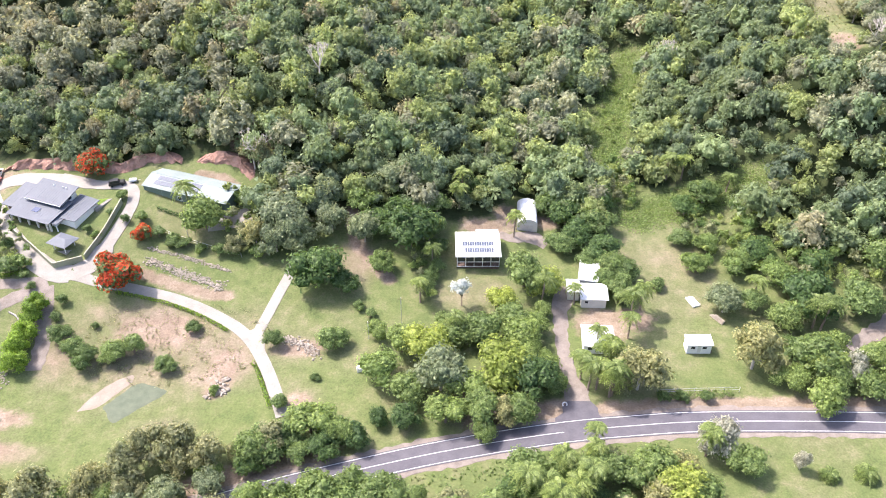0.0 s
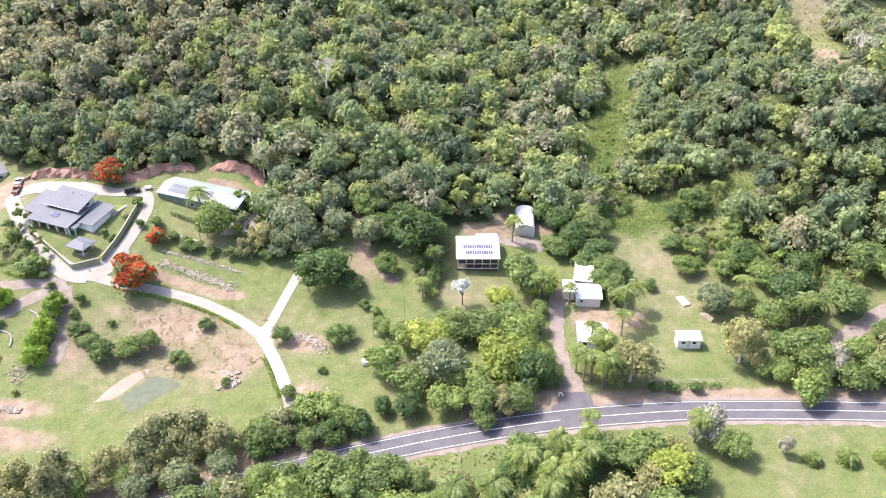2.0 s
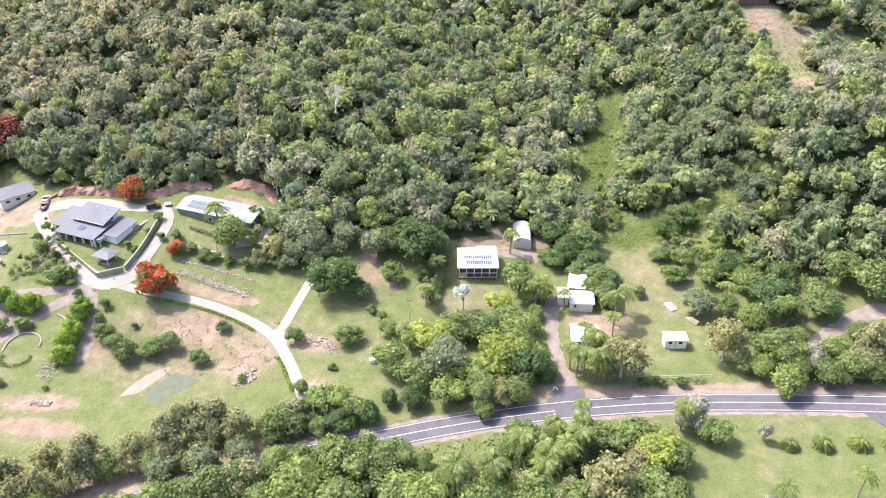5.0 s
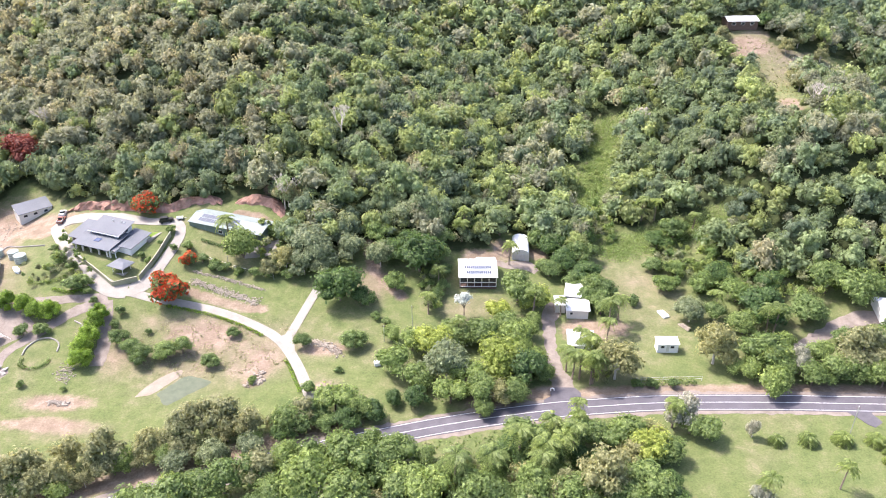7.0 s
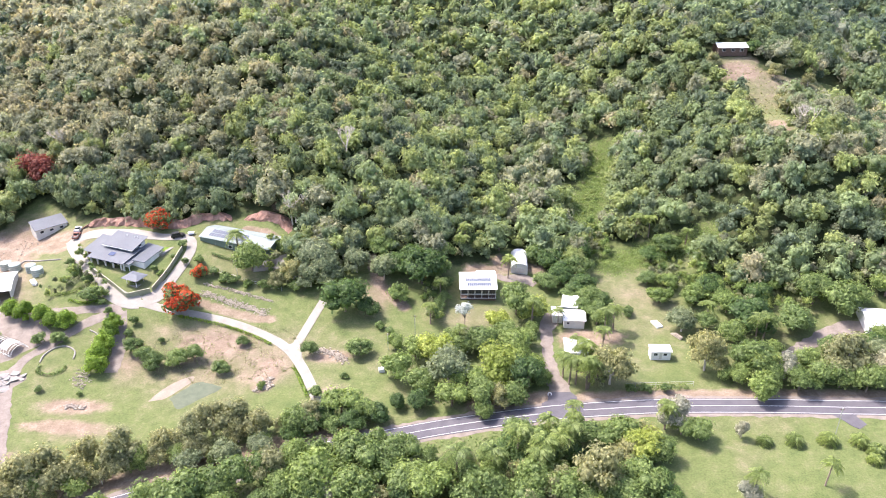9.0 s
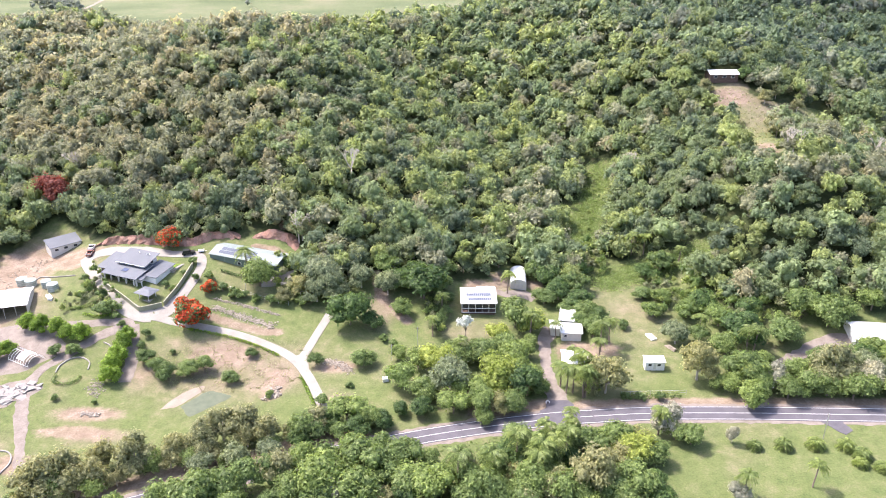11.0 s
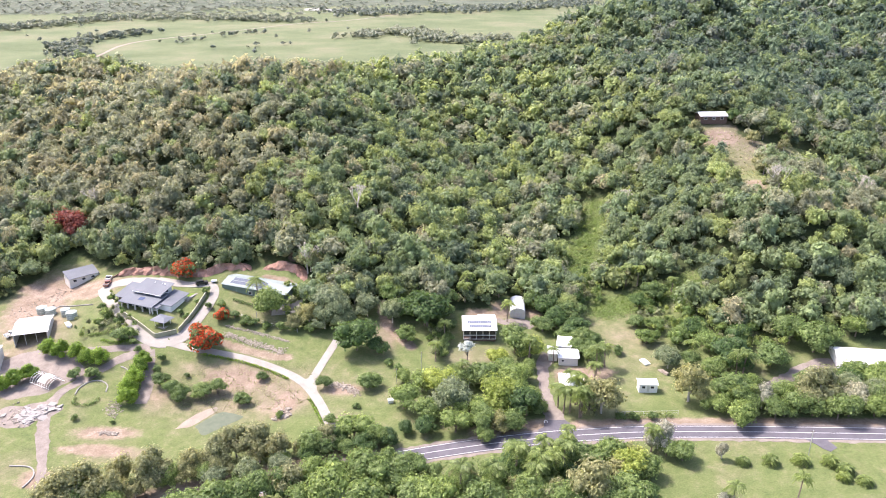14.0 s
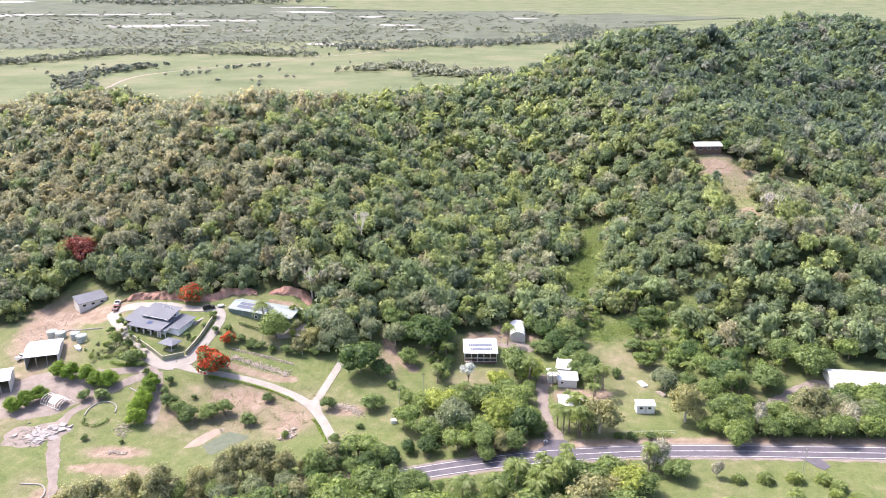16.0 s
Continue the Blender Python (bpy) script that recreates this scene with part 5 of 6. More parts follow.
def garden_wall():
    pts = smooth_line([(-113.5, 47.0), (-105, 40.3), (-97.8, 34.3)], 2.4) + smooth_line([(-97.2, 34.2), (-91.0, 36.8)], 2.4) + smooth_line([(-90.6, 37.2), (-88.3, 46), (-86.8, 57.5)], 2.4)
    e = new("garden_wall")
    tagged(e, "olive rendered garden wall round the house lawn", "wall")
    for (ax, ay), (bx, by) in zip(pts[:-1], pts[1:]):
        d = Vector((bx - ax, by - ay, 0))
        if d.length < 0.6:
            continue
        nrm = Vector((-d.y, d.x, 0)).normalized() * 0.1
        d = d * (1 - 0.008)
        za, zb = gz(ax, ay), gz(bx, by)
        for nm, mt, k, lo, hi in (("panel", "garden_wall", 1.0, -1.0, 1.7), ("coping", "garden_coping", 1.4, 1.703, 1.79)):
            s = Shape()
            c = [(ax + nrm.x * k, ay + nrm.y * k, za), (ax - nrm.x * k, ay - nrm.y * k, za), (ax + d.x - nrm.x * k, ay + d.y - nrm.y * k, zb), (ax + d.x + nrm.x * k, ay + d.y + nrm.y * k, zb)]
            s.slab([(x, y, z + hi) for x, y, z in c], hi - lo)
            part(nm, s, mt, e)


def cut_bank(pts, height, name="cut_bank"):
    """A rough steep face of bare earth along a line, with gullies and a broken top."""
    line = smooth_line(pts, 0.9)
    rows, v, f = 7, [], []
    rng = random.Random(int(abs(pts[0][0])))
    n = len(line)
    for i, (x, y) in enumerate(line):
        a, b = line[max(0, i - 1)], line[min(n - 1, i + 1)]
        d = Vector((b[0] - a[0], b[1] - a[1], 0)).normalized()
        nrm = Vector((-d.y, d.x, 0))
        if nrm.y < 0:
            nrm = -nrm
        k = min(1.0, min(i, n - 1 - i) / 6.0)
        hh = height * k * (0.75 + 0.5 * abs(noise.noise(Vector((x * 0.12, y * 0.12, 1)))))
        for j in range(rows + 1):
            t = j / rows
            q = Vector((x, y, 0)) + nrm * (t * hh * 0.55 + 1.1 * noise.noise(Vector((x * 0.45, y * 0.45, t * 1.5))) + 0.4 * noise.noise(Vector((x * 1.7, y * 1.7, t * 4))))
            v.append((q.x, q.y, gz(x, y) - 0.4 + t * (hh + 0.4) + rng.uniform(-0.1, 0.1)))
        q = Vector((x, y, 0)) + nrm * (hh * 0.55 + 3.5)
        v.append((q.x, q.y, gz(q.x, q.y) - 0.3))
    w = rows + 2
    for i in range(n - 1):
        for j in range(w - 1):
            f.append((i * w + j, (i + 1) * w + j, (i + 1) * w + j + 1, i * w + j + 1))
    return tagged(mesh_obj(name, v, f, M["bank"]), "steep cut bank of bare red earth", "earth bank", kind="structure")


white_house()
arched_shed()
green_shed()
grey_house()
gazebo()
garden_wall()
cut_bank([(-70, 73.5), (-64, 72.5), (-58, 70.5), (-53, 65.5)], 3.8)
cut_bank([(-128.4, 75.6), (-110.3, 72.4), (-98.2, 69.6), (-88.2, 70.5), (-83, 74), (-74, 73.6)], 3.3)


def simple_house(name, x, y, z, turn, W, D, ze, zr, wall, roof, label, category="house", windows=(), open_front=False, single=False):
    """A plain building with sheet roof; open_front leaves posts in place of the front wall."""
    e = base_at(name, x, y, z, turn, label, category)
    if open_front:
        part("wall", Shape().box(0, W, D - 0.12, D, -1.5, ze), wall, e)
        for xa in (0, W - 0.12):
            part("wall", Shape().box(xa, xa + 0.12, 0, D - 0.12, -1.5, ze), wall, e)
        for i in range(4):
            xa = 0.13 + i * (W - 0.4) / 3
            part("post", Shape().box(xa, xa + 0.14, 0, 0.14, -1.5, ze - 0.15), "steel", e)
        gable(e, 0, W, 0, D, ze, zr, roof, 0.3)
    elif single:
        for a in ((0, W, 0, 0.12), (0, W, D - 0.12, D), (0, 0.12, 0.12, D - 0.12), (W - 0.12, W, 0.12, D - 0.12)):
            part("wall", Shape().box(a[0], a[1], a[2], a[3], -1.2, ze - 0.12), wall, e)
        skillion(e, 0, W, 0, D, ze, zr, roof, 0.25)
    else:
        gable_walls(e, 0, W, 0, D, -1.5, ze, zr, wall)
        gable(e, 0, W, 0, D, ze, zr, roof, 0.4)
    for wx, wz, ww, wh in windows:
        window(e, wx, 0, wz, ww, wh)
    return e


cabin = simple_house("cabin", 57.5, 6.9, -4.6, -1, 5.5, 2.9, 2.55, 2.8, "white_wall", "white_roof", "small white portable cabin on the mown grass", "cabin", [(1.3, 1.1, 1.1, 0.9), (3.9, 1.1, 1.1, 0.9)], single=True)
part("door", Shape().box(2.35, 3.1, -0.06, -0.004, 0.1, 2.1), "cream_wall", cabin)
for x in (0.3, 2.9, 5.6):
    part("stump", Shape().box(x, x + 0.3, 0.3, 0.6, -0.6, 0.05), "timber", cabin)
simple_house("tin_shed", 35.6, 22.9, -4.5, -3, 6.0, 5.6, 2.7, 3.6, "cream_wall", "white_roof", "old tin shed with white roof under trees", "shed", [(1.2, 1.0, 0.9, 0.9)])
simple_house("carport", 32.6, 25.6, -4.4, -3, 2.8, 4.4, 2.5, 2.7, "cream_wall", "white_roof", "small lean-to carport with white roof", "carport", single=True)
simple_house("tin_shed", 36.0, 30.0, -4.3, -12, 4.2, 7.4, 3.0, 3.7, "cream_wall", "white_roof", "narrow tin shed with white roof", "shed")
simple_house("garden_house", 33.8, 7.2, -4.9, -5, 6.6, 6.6, 2.6, 3.3, "white_wall", "white_roof", "low white-roofed house behind palms", "house", [(1.5, 0.9, 1.2, 1.1), (4.6, 0.9, 1.2, 1.1)])
simple_house("open_farm_shed", -144.6, 33.6, -3.3, -163 + 180, 10.5, 12.5, 3.6, 4.6, "cream_wall", "white_roof", "open-fronted white farm shed on gravel", "shed", open_front=True)
simple_house("open_farm_shed", -151, 18, -4.6, 20, 8.5, 9, 3.4, 4.3, "cream_wall", "white_roof", "open-fronted white farm shed on gravel", "shed", open_front=True)
simple_house("small_house", -143.4, 73.4, 0.2, 42, 10.8, 6.2, 2.6, 4.0, "cream_wall", "grey_roof", "small grey-roofed house on a bare slope", "house", [(2, 1.0, 1.4, 1.0), (5.2, 1.0, 1.4, 1.0), (8.6, 1.0, 1.4, 1.0)], single=True)
simple_house("white_roofed_house", 121.4, 15.4, -2.3, -8, 22, 10.5, 2.9, 4.6, "white_wall", "white_roof", "long white-roofed house among trees", "house", [(3, 0.9, 1.6, 1.2), (8, 0.9, 1.6, 1.2)])
simple_house("hill_house", 121.8, 173.5, 42.2, 2, 13.0, 7.5, 2.5, 3.7, "timber", "white_roof", "white-roofed house on a hilltop clearing", "house", [(2.5, 0.7, 1.6, 1.2), (6.5, 0.7, 1.6, 1.2), (10.5, 0.7, 1.6, 1.2)])


# ---------------------------------------------------------------- hedges, stones, grass
def hedge(name, pts, width, height, mat, label, seed, lift=0.0):
    """A clipped low hedge: leaf clumps over a rounded core along a line."""
    rng = np.random.default_rng(seed)
    line = np.array(smooth_line(pts, 0.25))
    n = len(line) * 7
    k = rng.integers(0, len(line), n)
    a = rng.uniform(-0.2, math.pi + 0.2, n)
    d = unit(np.gradient(line, axis=0))[k]
    nrm = np.stack([-d[:, 1] * np.cos(a), d[:, 0] * np.cos(a), np.sin(a)], 1)
    p = np.stack([line[k, 0], line[k, 1], land(line[k, 0], line[k, 1]) + height * 0.35], 1) + nrm * np.array([width / 2, width / 2, height * 0.65]) + rng.normal(size=(n, 3)) * 0.05
    v, q = leaf_quads(p, unit(nrm + rng.normal(size=(n, 3)) * 0.5), 0.32, rng)
    return tagged(add_mesh(name, v, q, np.zeros((0, 3), int), M[mat], None), label, "hedge")


side = shifted(drive_line, 2.1)
first = [p for p in side if -86 < p[0] < -49]
second = [p for p in side if -45 < p[0] < -35.6 and p[1] < 9.5]
if len(first) < 4 or np.mean([p[1] for p in first]) > np.mean([p[1] for p in drive_line if -86 < p[0] < -49]):
    side = shifted(drive_line, -2.1)
    first = [p for p in side if -86 < p[0] < -49]
    second = [p for p in side if -46 < p[0] < -35.6 and p[1] < 9.5]
hedge("driveway_hedge", first[::4], 0.8, 0.8, "hedge_leaf", "low clipped hedge along the driveway", 1)
hedge("driveway_hedge", second[::3], 0.8, 0.8, "hedge_leaf", "low clipped hedge along the driveway", 2)
hedge("terrace_hedge", [(-115, 33), (-109, 31.5), (-104, 33)], 0.9, 0.9, "hedge_leaf", "low hedge above the gravel track", 3)
hedge("lawn_hedge", [(-124, 36.5), (-117, 36.3), (-113, 38.5)], 1.0, 0.9, "mid_leaf", "low hedge at the lawn's edge", 4)
hedge("oval_bed_hedge", [(-112.6, 6.2), (-112, 3.6), (-109, 2.4), (-106, 3.6), (-105.2, 6.0)], 0.9, 0.7, "mid_leaf", "low curved hedge round the oval bed", 5)
hedge("shed_hedge", [(-77, 56), (-70, 53.2), (-65, 51.5)], 0.9, 1.0, "dark_leaf", "dark clipped hedge before the green shed", 6)
hedge("roadside_grass", [(48, -6.6), (56, -6.2), (64, -5.8)], 1.6, 1.3, "lush_leaf", "rough green scrub along a fence line", 7)


def stones(name, pts, width, count, smin, smax, label, seed):
    """A drift of broken stones along a line."""
    rng = np.random.default_rng(seed)
    line = np.array(smooth_line(pts, 0.3))
    vs, ts = [], []
    for i in range(count):
        x, y = line[rng.integers(0, len(line))] + rng.normal(size=2) * width / 2.6
        r = rng.uniform(smin, smax)
        w = ICO_V * rng.uniform(0.6, 1.15, (len(ICO_V), 1)) * r * np.array([1, rng.uniform(0.6, 1), 0.7])
        vs.append(w + np.array([x, y, gz(x, y) + r * 0.3]))
        ts.append(ICO_F + i * len(ICO_V))
    ob = add_mesh(name, np.concatenate(vs), np.zeros((0, 4), int), np.concatenate(ts), M["rock"], None)
    return tagged(ob, label, "stones", kind="stuff")


stones("stone_terrace", [(-76, 42.2), (-63, 38.6), (-53.5, 35.0)], 0.9, 260, 0.15, 0.38, "row of broken stones on a grass terrace", 1)
stones("stone_terrace", [(-75, 38.0), (-64, 33.8), (-54, 29.6)], 1.8, 520, 0.15, 0.42, "wide row of broken stones on a grass terrace", 2)
stones("stone_heap", [(-36, 12.5), (-31, 10.6), (-27.5, 7)], 1.6, 200, 0.2, 0.45, "heap of reddish stones by the lawn", 3)
stones("stone_heap", [(-49.5, -1), (-47.5, 0.5), (-47.5, -3), (-50, -3.4)], 1.6, 90, 0.2, 0.6, "small ring of rocks in the dry grass", 4)
stones("rubble_heap", [(-129, -1), (-123, -4), (-119, 0)], 4.5, 190, 0.15, 0.5, "heaps of pale broken rubble on gravel", 5)
stones("stone_row", [(-99, -9.5), (-94, -10)], 1.2, 80, 0.2, 0.5, "scatter of stones in worn grass", 6)
stones("stone_row", [(-101, 2), (-98, -1), (-100, 6)], 2.4, 120, 0.15, 0.4, "scatter of stones below the hedge row", 7)
stones("scree", [(-155, 52), (-150, 62), (-144, 72)], 8, 90, 0.15, 0.45, "loose stones on the bare slope", 8)


def slab_pile(x, y, count, spread, seed):
    """A loose heap of broken concrete slabs."""
    rng = random.Random(seed)
    e = base_at("slab_heap", x, y, gz(x, y), 0, "heap of pale broken concrete slabs on gravel", "rubble", "slab heaps")
    for k in range(count):
        dx, dy = rng.gauss(0, spread), rng.gauss(0, spread * 0.6)
        w, d, a = rng.uniform(0.7, 1.9), rng.uniform(0.5, 1.2), rng.uniform(0, 3.1)
        z = gz(x + dx, y + dy) - gz(x, y) + 0.2 + 0.5 * math.exp(-(dx * dx + dy * dy) / (spread * spread)) * rng.random()
        tx, ty = rng.uniform(-0.25, 0.25), rng.uniform(-0.25, 0.25)
        c = [(-w, -d * 0.8), (w * 0.9, -d), (w, d * 0.7), (-w * 0.7, d)]
        part("slab", Shape().slab([(dx + p * math.cos(a) - q * math.sin(a), dy + p * math.sin(a) + q * math.cos(a), z + p * tx + q * ty) for p, q in c], 0.18), "rubble", e)


slab_pile(-122.5, -3.0, 34, 2.6, 1)
slab_pile(-118.6, 1.2, 16, 1.5, 2)


def kerb(name, pts, label):
    """A low kerb of separate pale blocks along a line."""
    e = base_at(name, *pts[0], gz(*pts[0]), 0, label, "kerb")
    line = smooth_line(pts, 0.9)
    for (ax, ay), (bx, by) in zip(line[:-1], line[1:]):
        d = Vector((bx - ax, by - ay, 0))
        n = Vector((-d.y, d.x, 0)).normalized() * 0.17
        d *= 0.96
        z0, z1 = gz(ax, ay) - gz(*pts[0]) + 0.32, gz(bx, by) - gz(*pts[0]) + 0.32
        ox, oy = ax - pts[0][0], ay - pts[0][1]
        part("block", Shape().slab([(ox + n.x, oy + n.y, z0), (ox - n.x, oy - n.y, z0), (ox + d.x - n.x, oy + d.y - n.y, z1), (ox + d.x + n.x, oy + d.y + n.y, z1)], 0.45), "rubble", e)


kerb("bed_kerb", [(-113.2, 7.6), (-113.2, 10.5), (-111.3, 13.4), (-108.2, 14.0), (-105.2, 12.2), (-104.4, 9.0)], "pale stone kerb round the oval bed")
kerb("bed_kerb", [(-104.0, 20.6), (-101.5, 19.2), (-99.6, 16.4)], "pale stone kerb beside the track")
kerb("pen_kerb", [(-116, -25.4), (-110.3, -25.8), (-107.6, -29.5), (-107.9, -34.3)], "pale kerb round the sand pen")
kerb("slope_kerb", [(-141.3, 53.6), (-141.0, 58.4), (-136, 57.2), (-127, 55.6)], "pale low wall above the water tanks")


def wire_fence(pts, label):
    """Steel posts with two rails."""
    e = base_at("wire_fence", *pts[0], gz(*pts[0]), 0, label, "fence", "fences")
    line = smooth_line(pts, 2.6)
    loc = [Vector((x - pts[0][0], y - pts[0][1], gz(x, y) - gz(*pts[0]))) for x, y in line]
    for p in loc:
        part("post", Shape().box(p.x - 0.05, p.x + 0.05, p.y - 0.05, p.y + 0.05, p.z - 0.4, p.z + 1.5), "steel", e)
    for a, b in zip(loc[:-1], loc[1:]):
        for hgt in (0.7, 1.42):
            v, f = [], []
            limb(v, f, a + Vector((0, 0.07, hgt)), b + Vector((0, 0.07, hgt)), 0.035, 0.035, 5)
            mesh_obj("rail", v, f, M["steel"], e)


wire_fence([(-74, 47.5), (-66, 44.5), (-58, 41.6), (-51, 39.6)], "thin steel fence along the terrace top")
wire_fence([(48, -5.6), (56, -5.2), (66, -4.9)], "thin wire fence along the mown field")


def tufts(name, test, box, count, size, mat, label, seed, height=0.25):
    """Rough grass and weeds over the ground where test is true."""
    rng = np.random.default_rng(seed)
    x, y = rng.uniform(box[0], box[1], count), rng.uniform(box[2], box[3], count)
    keep = test(x, y)
    x, y = x[keep], y[keep]
    n = len(x)
    p = np.stack([x, y, land(x, y) + height * rng.uniform(0.2, 1.0, n)], 1)
    v, q = leaf_quads(p, unit(rng.normal(size=(n, 3)) * 0.7 + np.array([0, 0, 0.6])), size, rng)
    ob = add_mesh(name, v, q, np.zeros((0, 3), int), M[mat], None)
    return tagged(ob, label, "grass", kind="stuff")


tufts("tall_grass", lambda x, y: np.minimum(np.minimum(seg_dist(x, y, GULLY), seg_dist(x, y, GULLY_ARM) + 2), seg_dist(x, y, MEADOW)) < 8.5 - 6.0 * np.modf(np.abs(np.sin(x * 12.99 + y * 78.2)) * 437.5)[0], (40, 98, 52, 150), 110000, 0.30, "grass_leaf", "tall bright green grass in the gully", 1, 0.55)
tufts("dry_weeds", lambda x, y: (np.hypot((x + 62) / 24, (y - 12) / 13) < 1) & (seg_dist(x, y, DRIVE) > 2.2) & (np.sin(x * 0.9) * np.cos(y * 0.8) > -0.1), (-90, -36, -4, 28), 6500, 0.28, "olive_leaf", "dry weedy grass inside the drive's bend", 2)
tufts("hill_grass", lambda x, y: (seg_dist(x, y, SHOULDER) < 11) | (seg_dist(x, y, CLEAR) < 4), (118, 178, 96, 180), 2600, 0.6, "olive_leaf", "dry grass on the hill clearing", 3)
tufts("verge_weeds", lambda x, y: (seg_dist(x, y, ROAD) > 4.6) & (seg_dist(x, y, ROAD) < 8.5) & (y < np.interp(x, [p[0] for p in ROAD], [p[1] for p in ROAD])) & (x < 48), (-70, 50, -60, -15), 6000, 0.5, "lush_leaf", "weedy grass on the road verge", 4)


# ---------------------------------------------------------------- loose things
def round_shape(cx, cy, z0, z1, r, n=20, cone=0.0):
    s = Shape()
    s.prism([(cx + r * math.cos(2 * math.pi * i / n), cy + r * math.sin(2 * math.pi * i / n)) for i in range(n)], z0, z1)
    if cone:
        b = len(s.v)
        s.v += [(cx + r * math.cos(2 * math.pi * i / n), cy + r * math.sin(2 * math.pi * i / n), z1) for i in range(n)] + [(cx, cy, z1 + cone)]
        s.f += [(b + i, b + (i + 1) % n, b + n) for i in range(n)]
    return s


for x, y, r in ((-145.5, 55.2, 1.8), (-141.4, 53.2, 1.8), (-135.0, 51.2, 1.6), (-131.6, 48.6, 1.8)):
    e = base_at("water_tank", x, y, gz(x, y) - 0.1, 0, "pale green round water tank on the slope", "tank", "water tanks")
    part("tank_body", round_shape(0, 0, -0.6, 2.3, r), "tank", e)
    part("tank_lid", round_shape(0, 0, 2.303, 2.36, r + 0.08, 20, 0.3), "pale_roof", e)
    for k in range(3):
        part("band", round_shape(0, 0, 0.35 + k * 0.7, 0.41 + k * 0.7, r + 0.03), "steel", e)


def vehicle(name, x, y, turn, paint, label, tray=False):
    """A four-wheeled car or utility with cab, glass and wheels."""
    e = base_at(name, x, y, gz(x, y) + 0.17, turn, label, "car")
    prof = [(-2.2, 0.35), (2.2, 0.35), (2.25, 0.75), (2.0, 0.98), (0.95, 1.02), (-2.2, 0.98)]
    s = Shape()
    n = len(prof)
    s.v = [(px, -0.87, pz) for px, pz in prof] + [(px, 0.87, pz) for px, pz in prof]
    s.f = [tuple(range(n)), tuple(reversed(range(n, 2 * n)))] + [(i, n + i, n + (i + 1) % n, (i + 1) % n) for i in range(n)]
    part("body", s, paint, e)
    back = -0.5 if tray else -1.9
    cab = [(back, 0.985), (1.0, 1.025), (0.45, 1.62), (back + 0.12, 1.66)]
    s = Shape()
    s.v = [(px, -0.74, pz) for px, pz in cab] + [(px, 0.74, pz) for px, pz in cab]
    s.f = [(0, 1, 2, 3), (7, 6, 5, 4)] + [(i, 4 + i, 4 + (i + 1) % 4, (i + 1) % 4) for i in range(4)]
    part("cabin", s, "glass", e)
    part("roof", Shape().box(back + 0.1, 0.5, -0.76, 0.76, 1.663, 1.72), paint, e)
    if tray:
        for a in ((-2.2, -0.6, -0.87, -0.8), (-2.2, -0.6, 0.8, 0.87), (-2.2, -2.13, -0.8, 0.8)):
            part("tray_side", Shape().box(*a, 0.985, 1.3), "steel", e)
    for wx in (-1.4, 1.4):
        for wy in (-0.86, 0.86):
            s = Shape()
            m = 14
            s.v = [(wx + 0.34 * math.cos(2 * math.pi * i / m), wy + o, 0.22 + 0.34 * math.sin(2 * math.pi * i / m)) for o in (-0.11, 0.11) for i in range(m)]
            s.f = [tuple(reversed(range(m))), tuple(range(m, 2 * m))] + [(i, (i + 1) % m, m + (i + 1) % m, m + i) for i in range(m)]
            part("wheel", s, "rubber", e)
    return e


vehicle("four_wheel_drive", -90.3, 64.8, 20, "black_paint", "black four-wheel drive parked on the concrete drive")
vehicle("utility", -128.6, 74.0, 100, "white_paint", "white utility parked beside the small house", True)
vehicle("utility", -127.3, 69.6, 95, "red_paint", "faded red utility parked on the concrete drive", True)
vehicle("utility", -149.5, 41.0, 60, "white_paint", "white utility parked beside the farm shed", True)

e = base_at("garden_trailer", 84.6 - 170.8, 66.2, gz(-86.2, 66.2), 10, "small white trailer beside the green shed", "trailer")
part("tray", Shape().box(-1.0, 1.0, -0.6, 0.6, 0.45, 0.95), "white_paint", e)
for wy in (-0.72, 0.6):
    part("wheel", Shape().box(-0.25, 0.25, wy, wy + 0.12, -0.05, 0.45), "rubber", e)
part("drawbar", Shape().box(1.0, 2.0, -0.05, 0.05, 0.45, 0.53), "steel", e)

# swimming pool and turf beside the grey house
pool = base_at("pool", -93.6, 57.8, gz(-93.6, 57.8), -24, "small garden pool terrace with green turf", "pool")
part("paving", Shape().box(-2.6, 2.6, -3.2, 3.2, -0.8, 0.16), "concrete", pool)
part("turf", Shape().box(-1.0, 1.6, -2.6, 2.6, 0.165, 0.2), "hedge_leaf", pool, "bright green turf strip")
part("water", Shape().box(-2.2, -1.3, -2.6, 2.6, 0.165, 0.19), "water", pool)


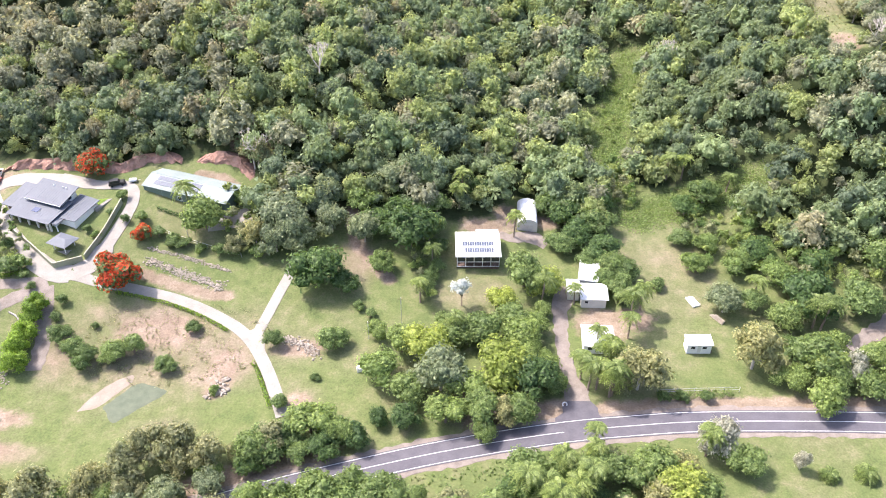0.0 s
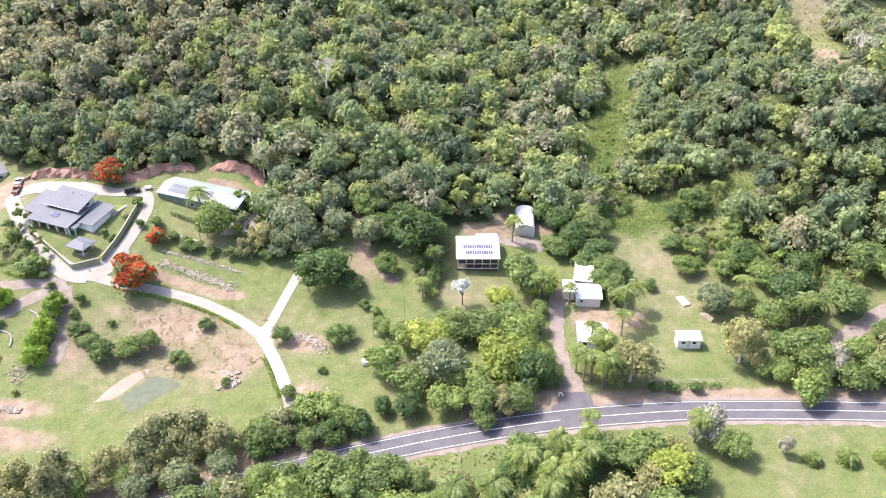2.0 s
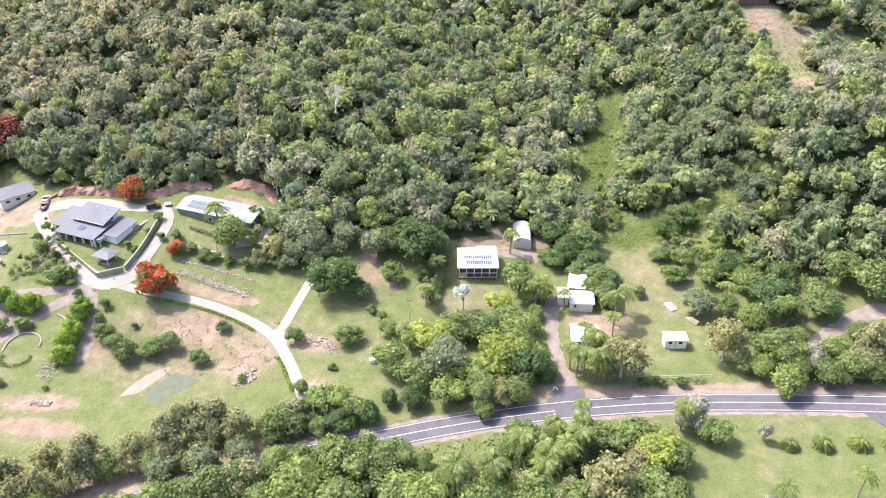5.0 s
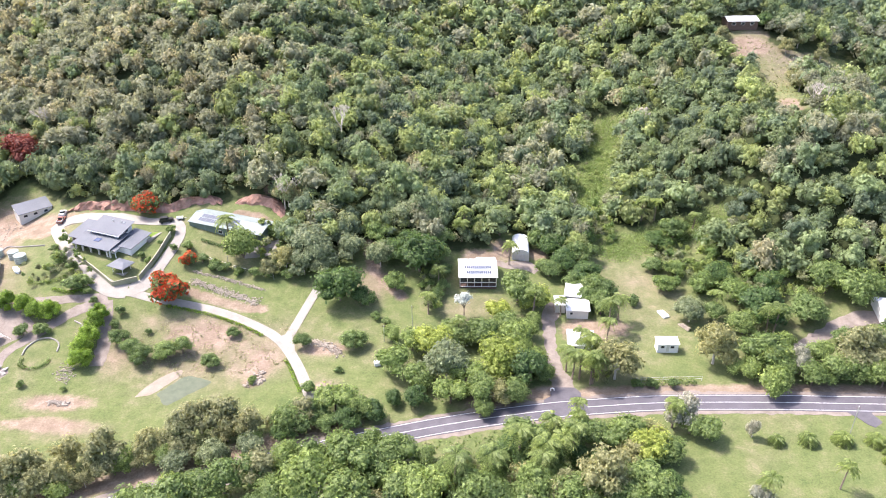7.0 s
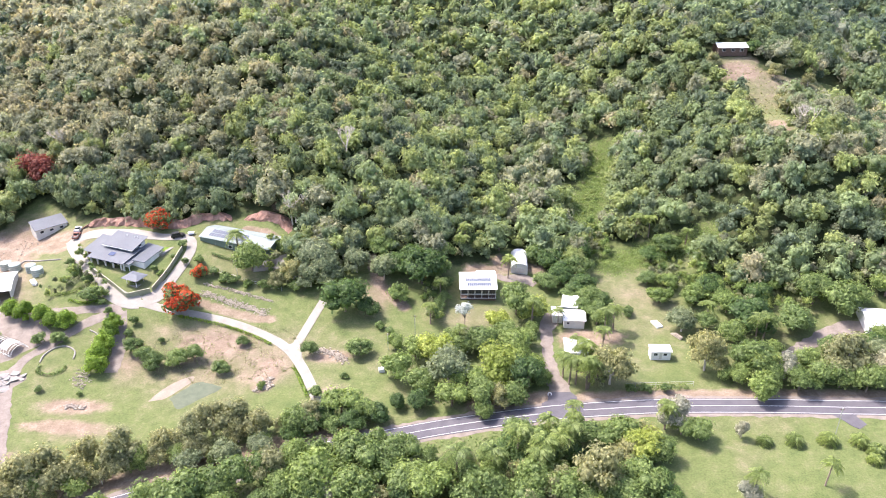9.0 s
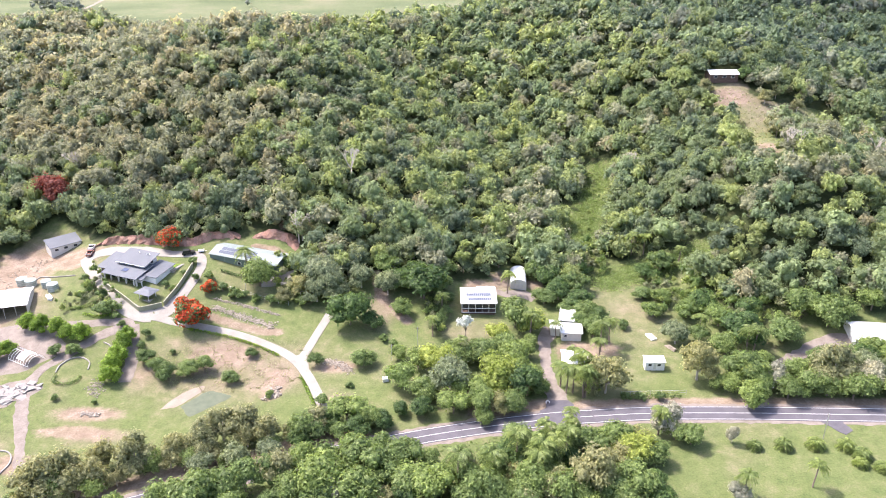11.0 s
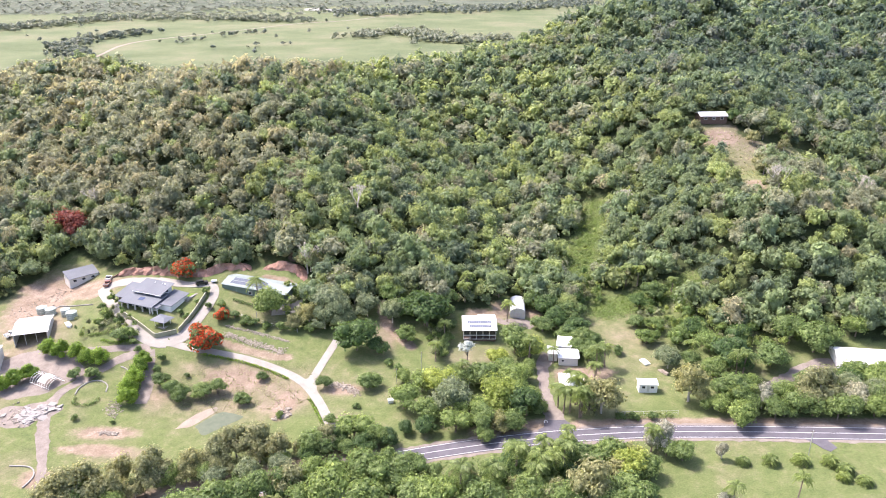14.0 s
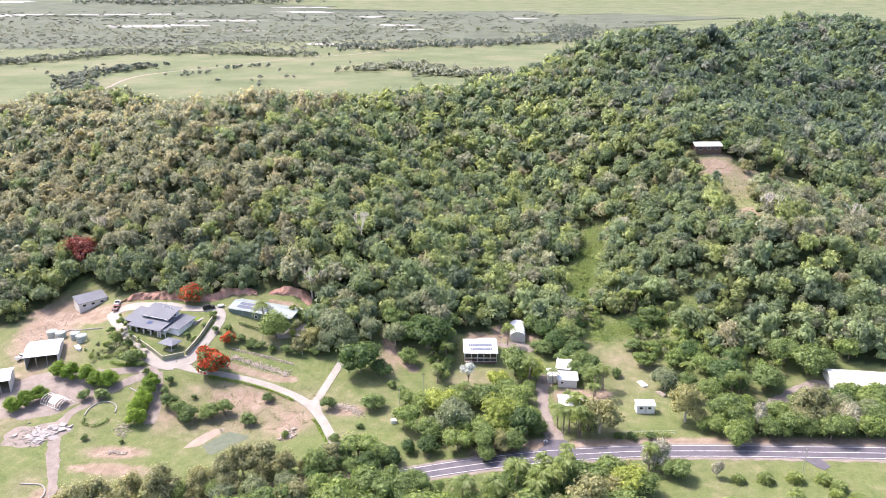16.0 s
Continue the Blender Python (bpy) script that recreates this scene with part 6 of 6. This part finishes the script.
def shade_frame():
    e = base_at("greenhouse_frame", -124.2, 13.2, gz(-124.2, 13.2), -28, "white hooped greenhouse frame half covered with sheet", "greenhouse")
    for i in range(9):
        x = -4.4 + i * 1.1
        s = Shape()
        m = 10
        for k in range(m):
            a0, a1 = math.pi * k / m, math.pi * (k + 1) / m
            s.slab([(x, 2.8 * math.cos(a0), 2.4 * math.sin(a0) + 0.3), (x + 0.09, 2.8 * math.cos(a0), 2.4 * math.sin(a0) + 0.3), (x + 0.09, 2.8 * math.cos(a1), 2.4 * math.sin(a1) + 0.3), (x, 2.8 * math.cos(a1), 2.4 * math.sin(a1) + 0.3)], 0.08)
        part("hoop", s, "white_wall", e)
    for y, z in ((-2.75, 0.6), (2.75, 0.6), (0, 2.72)):
        part("rail", Shape().box(-4.4, 4.5, y - 0.04, y + 0.04, z, z + 0.08), "white_wall", e)
    s = Shape()
    for k in range(2, 8):
        a0, a1 = math.pi * k / 10, math.pi * (k + 1) / 10
        s.slab([(-1.0, 2.86 * math.cos(a0), 2.46 * math.sin(a0) + 0.3), (2.2, 2.86 * math.cos(a0), 2.46 * math.sin(a0) + 0.3), (2.2, 2.86 * math.cos(a1), 2.46 * math.sin(a1) + 0.3), (-1.0, 2.86 * math.cos(a1), 2.46 * math.sin(a1) + 0.3)], 0.03)
    part("cover_sheet", s, "white_roof", e)


shade_frame()

for x, y, hgt in ((-8.3, 17.0, 8.0), (-15.8, 11.9, 5.5), (-66, 45.5, 7), (95, -24, 8)):
    e = base_at("power_pole", x, y, gz(x, y), 0, "slim grey pole standing on the lawn", "pole", "poles")
    part("shaft", round_shape(0, 0, -0.5, hgt, 0.09, 10), "steel", e)
    part("cross_arm", Shape().box(-0.6, 0.6, 0.1, 0.18, hgt - 0.6, hgt - 0.48), "timber", e)

e = base_at("tarpaulin", 63.5, 24.6, gz(63.5, 24.6), 25, "white tarpaulin over a low stack on grass", "tarpaulin")
part("sheet", Shape().prism([(-1.1, -1.7), (0.9, -1.9), (1.3, 1.5), (-0.6, 2.0)], 0.0, 0.45), "white_roof", e)
e = base_at("pallet_stack", 68.2, 18.5, gz(68.2, 18.5), 30, "stack of weathered timber boards on grass", "timber")
for k in range(5):
    part("board", Shape().box(-0.9 + 0.1 * k, -0.6 + 0.1 * k + 0.25, -2.0, 2.0 - 0.3 * k, 0.05 + 0.16 * k, 0.2 + 0.16 * k), "rock", e)
e = base_at("storage_box", -17.0, 2.2, gz(-17, 2.2), 10, "small white storage box beside a tree", "box")
part("body", Shape().box(-0.8, 0.8, -0.6, 0.6, 0.0, 1.0), "white_wall", e)
part("lid", Shape().box(-0.86, 0.86, -0.66, 0.66, 1.003, 1.1), "white_roof", e)
e = base_at("small_boat", -130.6, 43.4, gz(-130.6, 43.4), -50, "small white boat lying on the lawn", "boat")
part("hull", Shape().prism([(-2.0, -0.7), (1.0, -0.8), (2.2, 0.0), (1.0, 0.8), (-2.0, 0.7)], 0.1, 0.8), "white_paint", e)
part("seat", Shape().box(-0.6, -0.2, -0.6, 0.6, 0.803, 0.86), "steel", e)
tyre = bpy.data.meshes.new("tyre")
bm = bmesh.new()
m, k = 18, 8
ring = [[bm.verts.new(((0.75 + 0.22 * math.cos(2 * math.pi * j / k)) * math.cos(2 * math.pi * i / m), (0.75 + 0.22 * math.cos(2 * math.pi * j / k)) * math.sin(2 * math.pi * i / m), 0.22 + 0.22 * math.sin(2 * math.pi * j / k))) for j in range(k)] for i in range(m)]
for i in range(m):
    for j in range(k):
        bm.faces.new((ring[i][j], ring[(i + 1) % m][j], ring[(i + 1) % m][(j + 1) % k], ring[i][(j + 1) % k]))
bm.to_mesh(tyre)
bm.free()
tyre.materials.append(M["white_wall"])
ty = new("tyre", tyre)
ty.matrix_basis = pose(27.6, -8.4, gz(27.6, -8.4) + 0.05, 30, 0, 0) @ Matrix.Scale(0.62, 4)
tagged(ty, "white-painted tractor tyre beside the gravel drive", "tyre")


# bare pale trees standing out of the bush
def bare_tree(x, y, hgt, seed):
    rng = random.Random(seed)
    root = base_at("bare_tree", x, y, gz(x, y), rng.uniform(0, 360), "leafless pale-limbed tree above the bush", "tree", "bare trees")
    v, f = [], []
    limb(v, f, (0, 0, -0.5), (0.3, 0.1, hgt * 0.5), 0.32, 0.2, 7)

    def fork(p, d, ln, r, depth):
        q = p + d * ln
        limb(v, f, p, q, r, r * 0.6, 5)
        if depth:
            for _ in range(3):
                nd = (d + Vector((rng.uniform(-0.8, 0.8), rng.uniform(-0.8, 0.8), rng.uniform(-0.1, 0.6)))).normalized()
                fork(q, nd, ln * 0.68, r * 0.6, depth - 1)

    for _ in range(4):
        fork(Vector((0.3, 0.1, hgt * 0.48)), Vector((rng.uniform(-1, 1), rng.uniform(-1, 1), 0.8)).normalized(), hgt * 0.28, 0.18, 3)
    mesh_obj("trunk", v, f, M["pale_bark"], root, smooth=True)


for i, (x, y, hgt) in enumerate(((127, 90, 12), (78, 128, 11), (-36, 101, 12), (-150, 120, 11), (-52, 70, 11), (175, 120, 12))):
    bare_tree(x, y, hgt, i + 1)
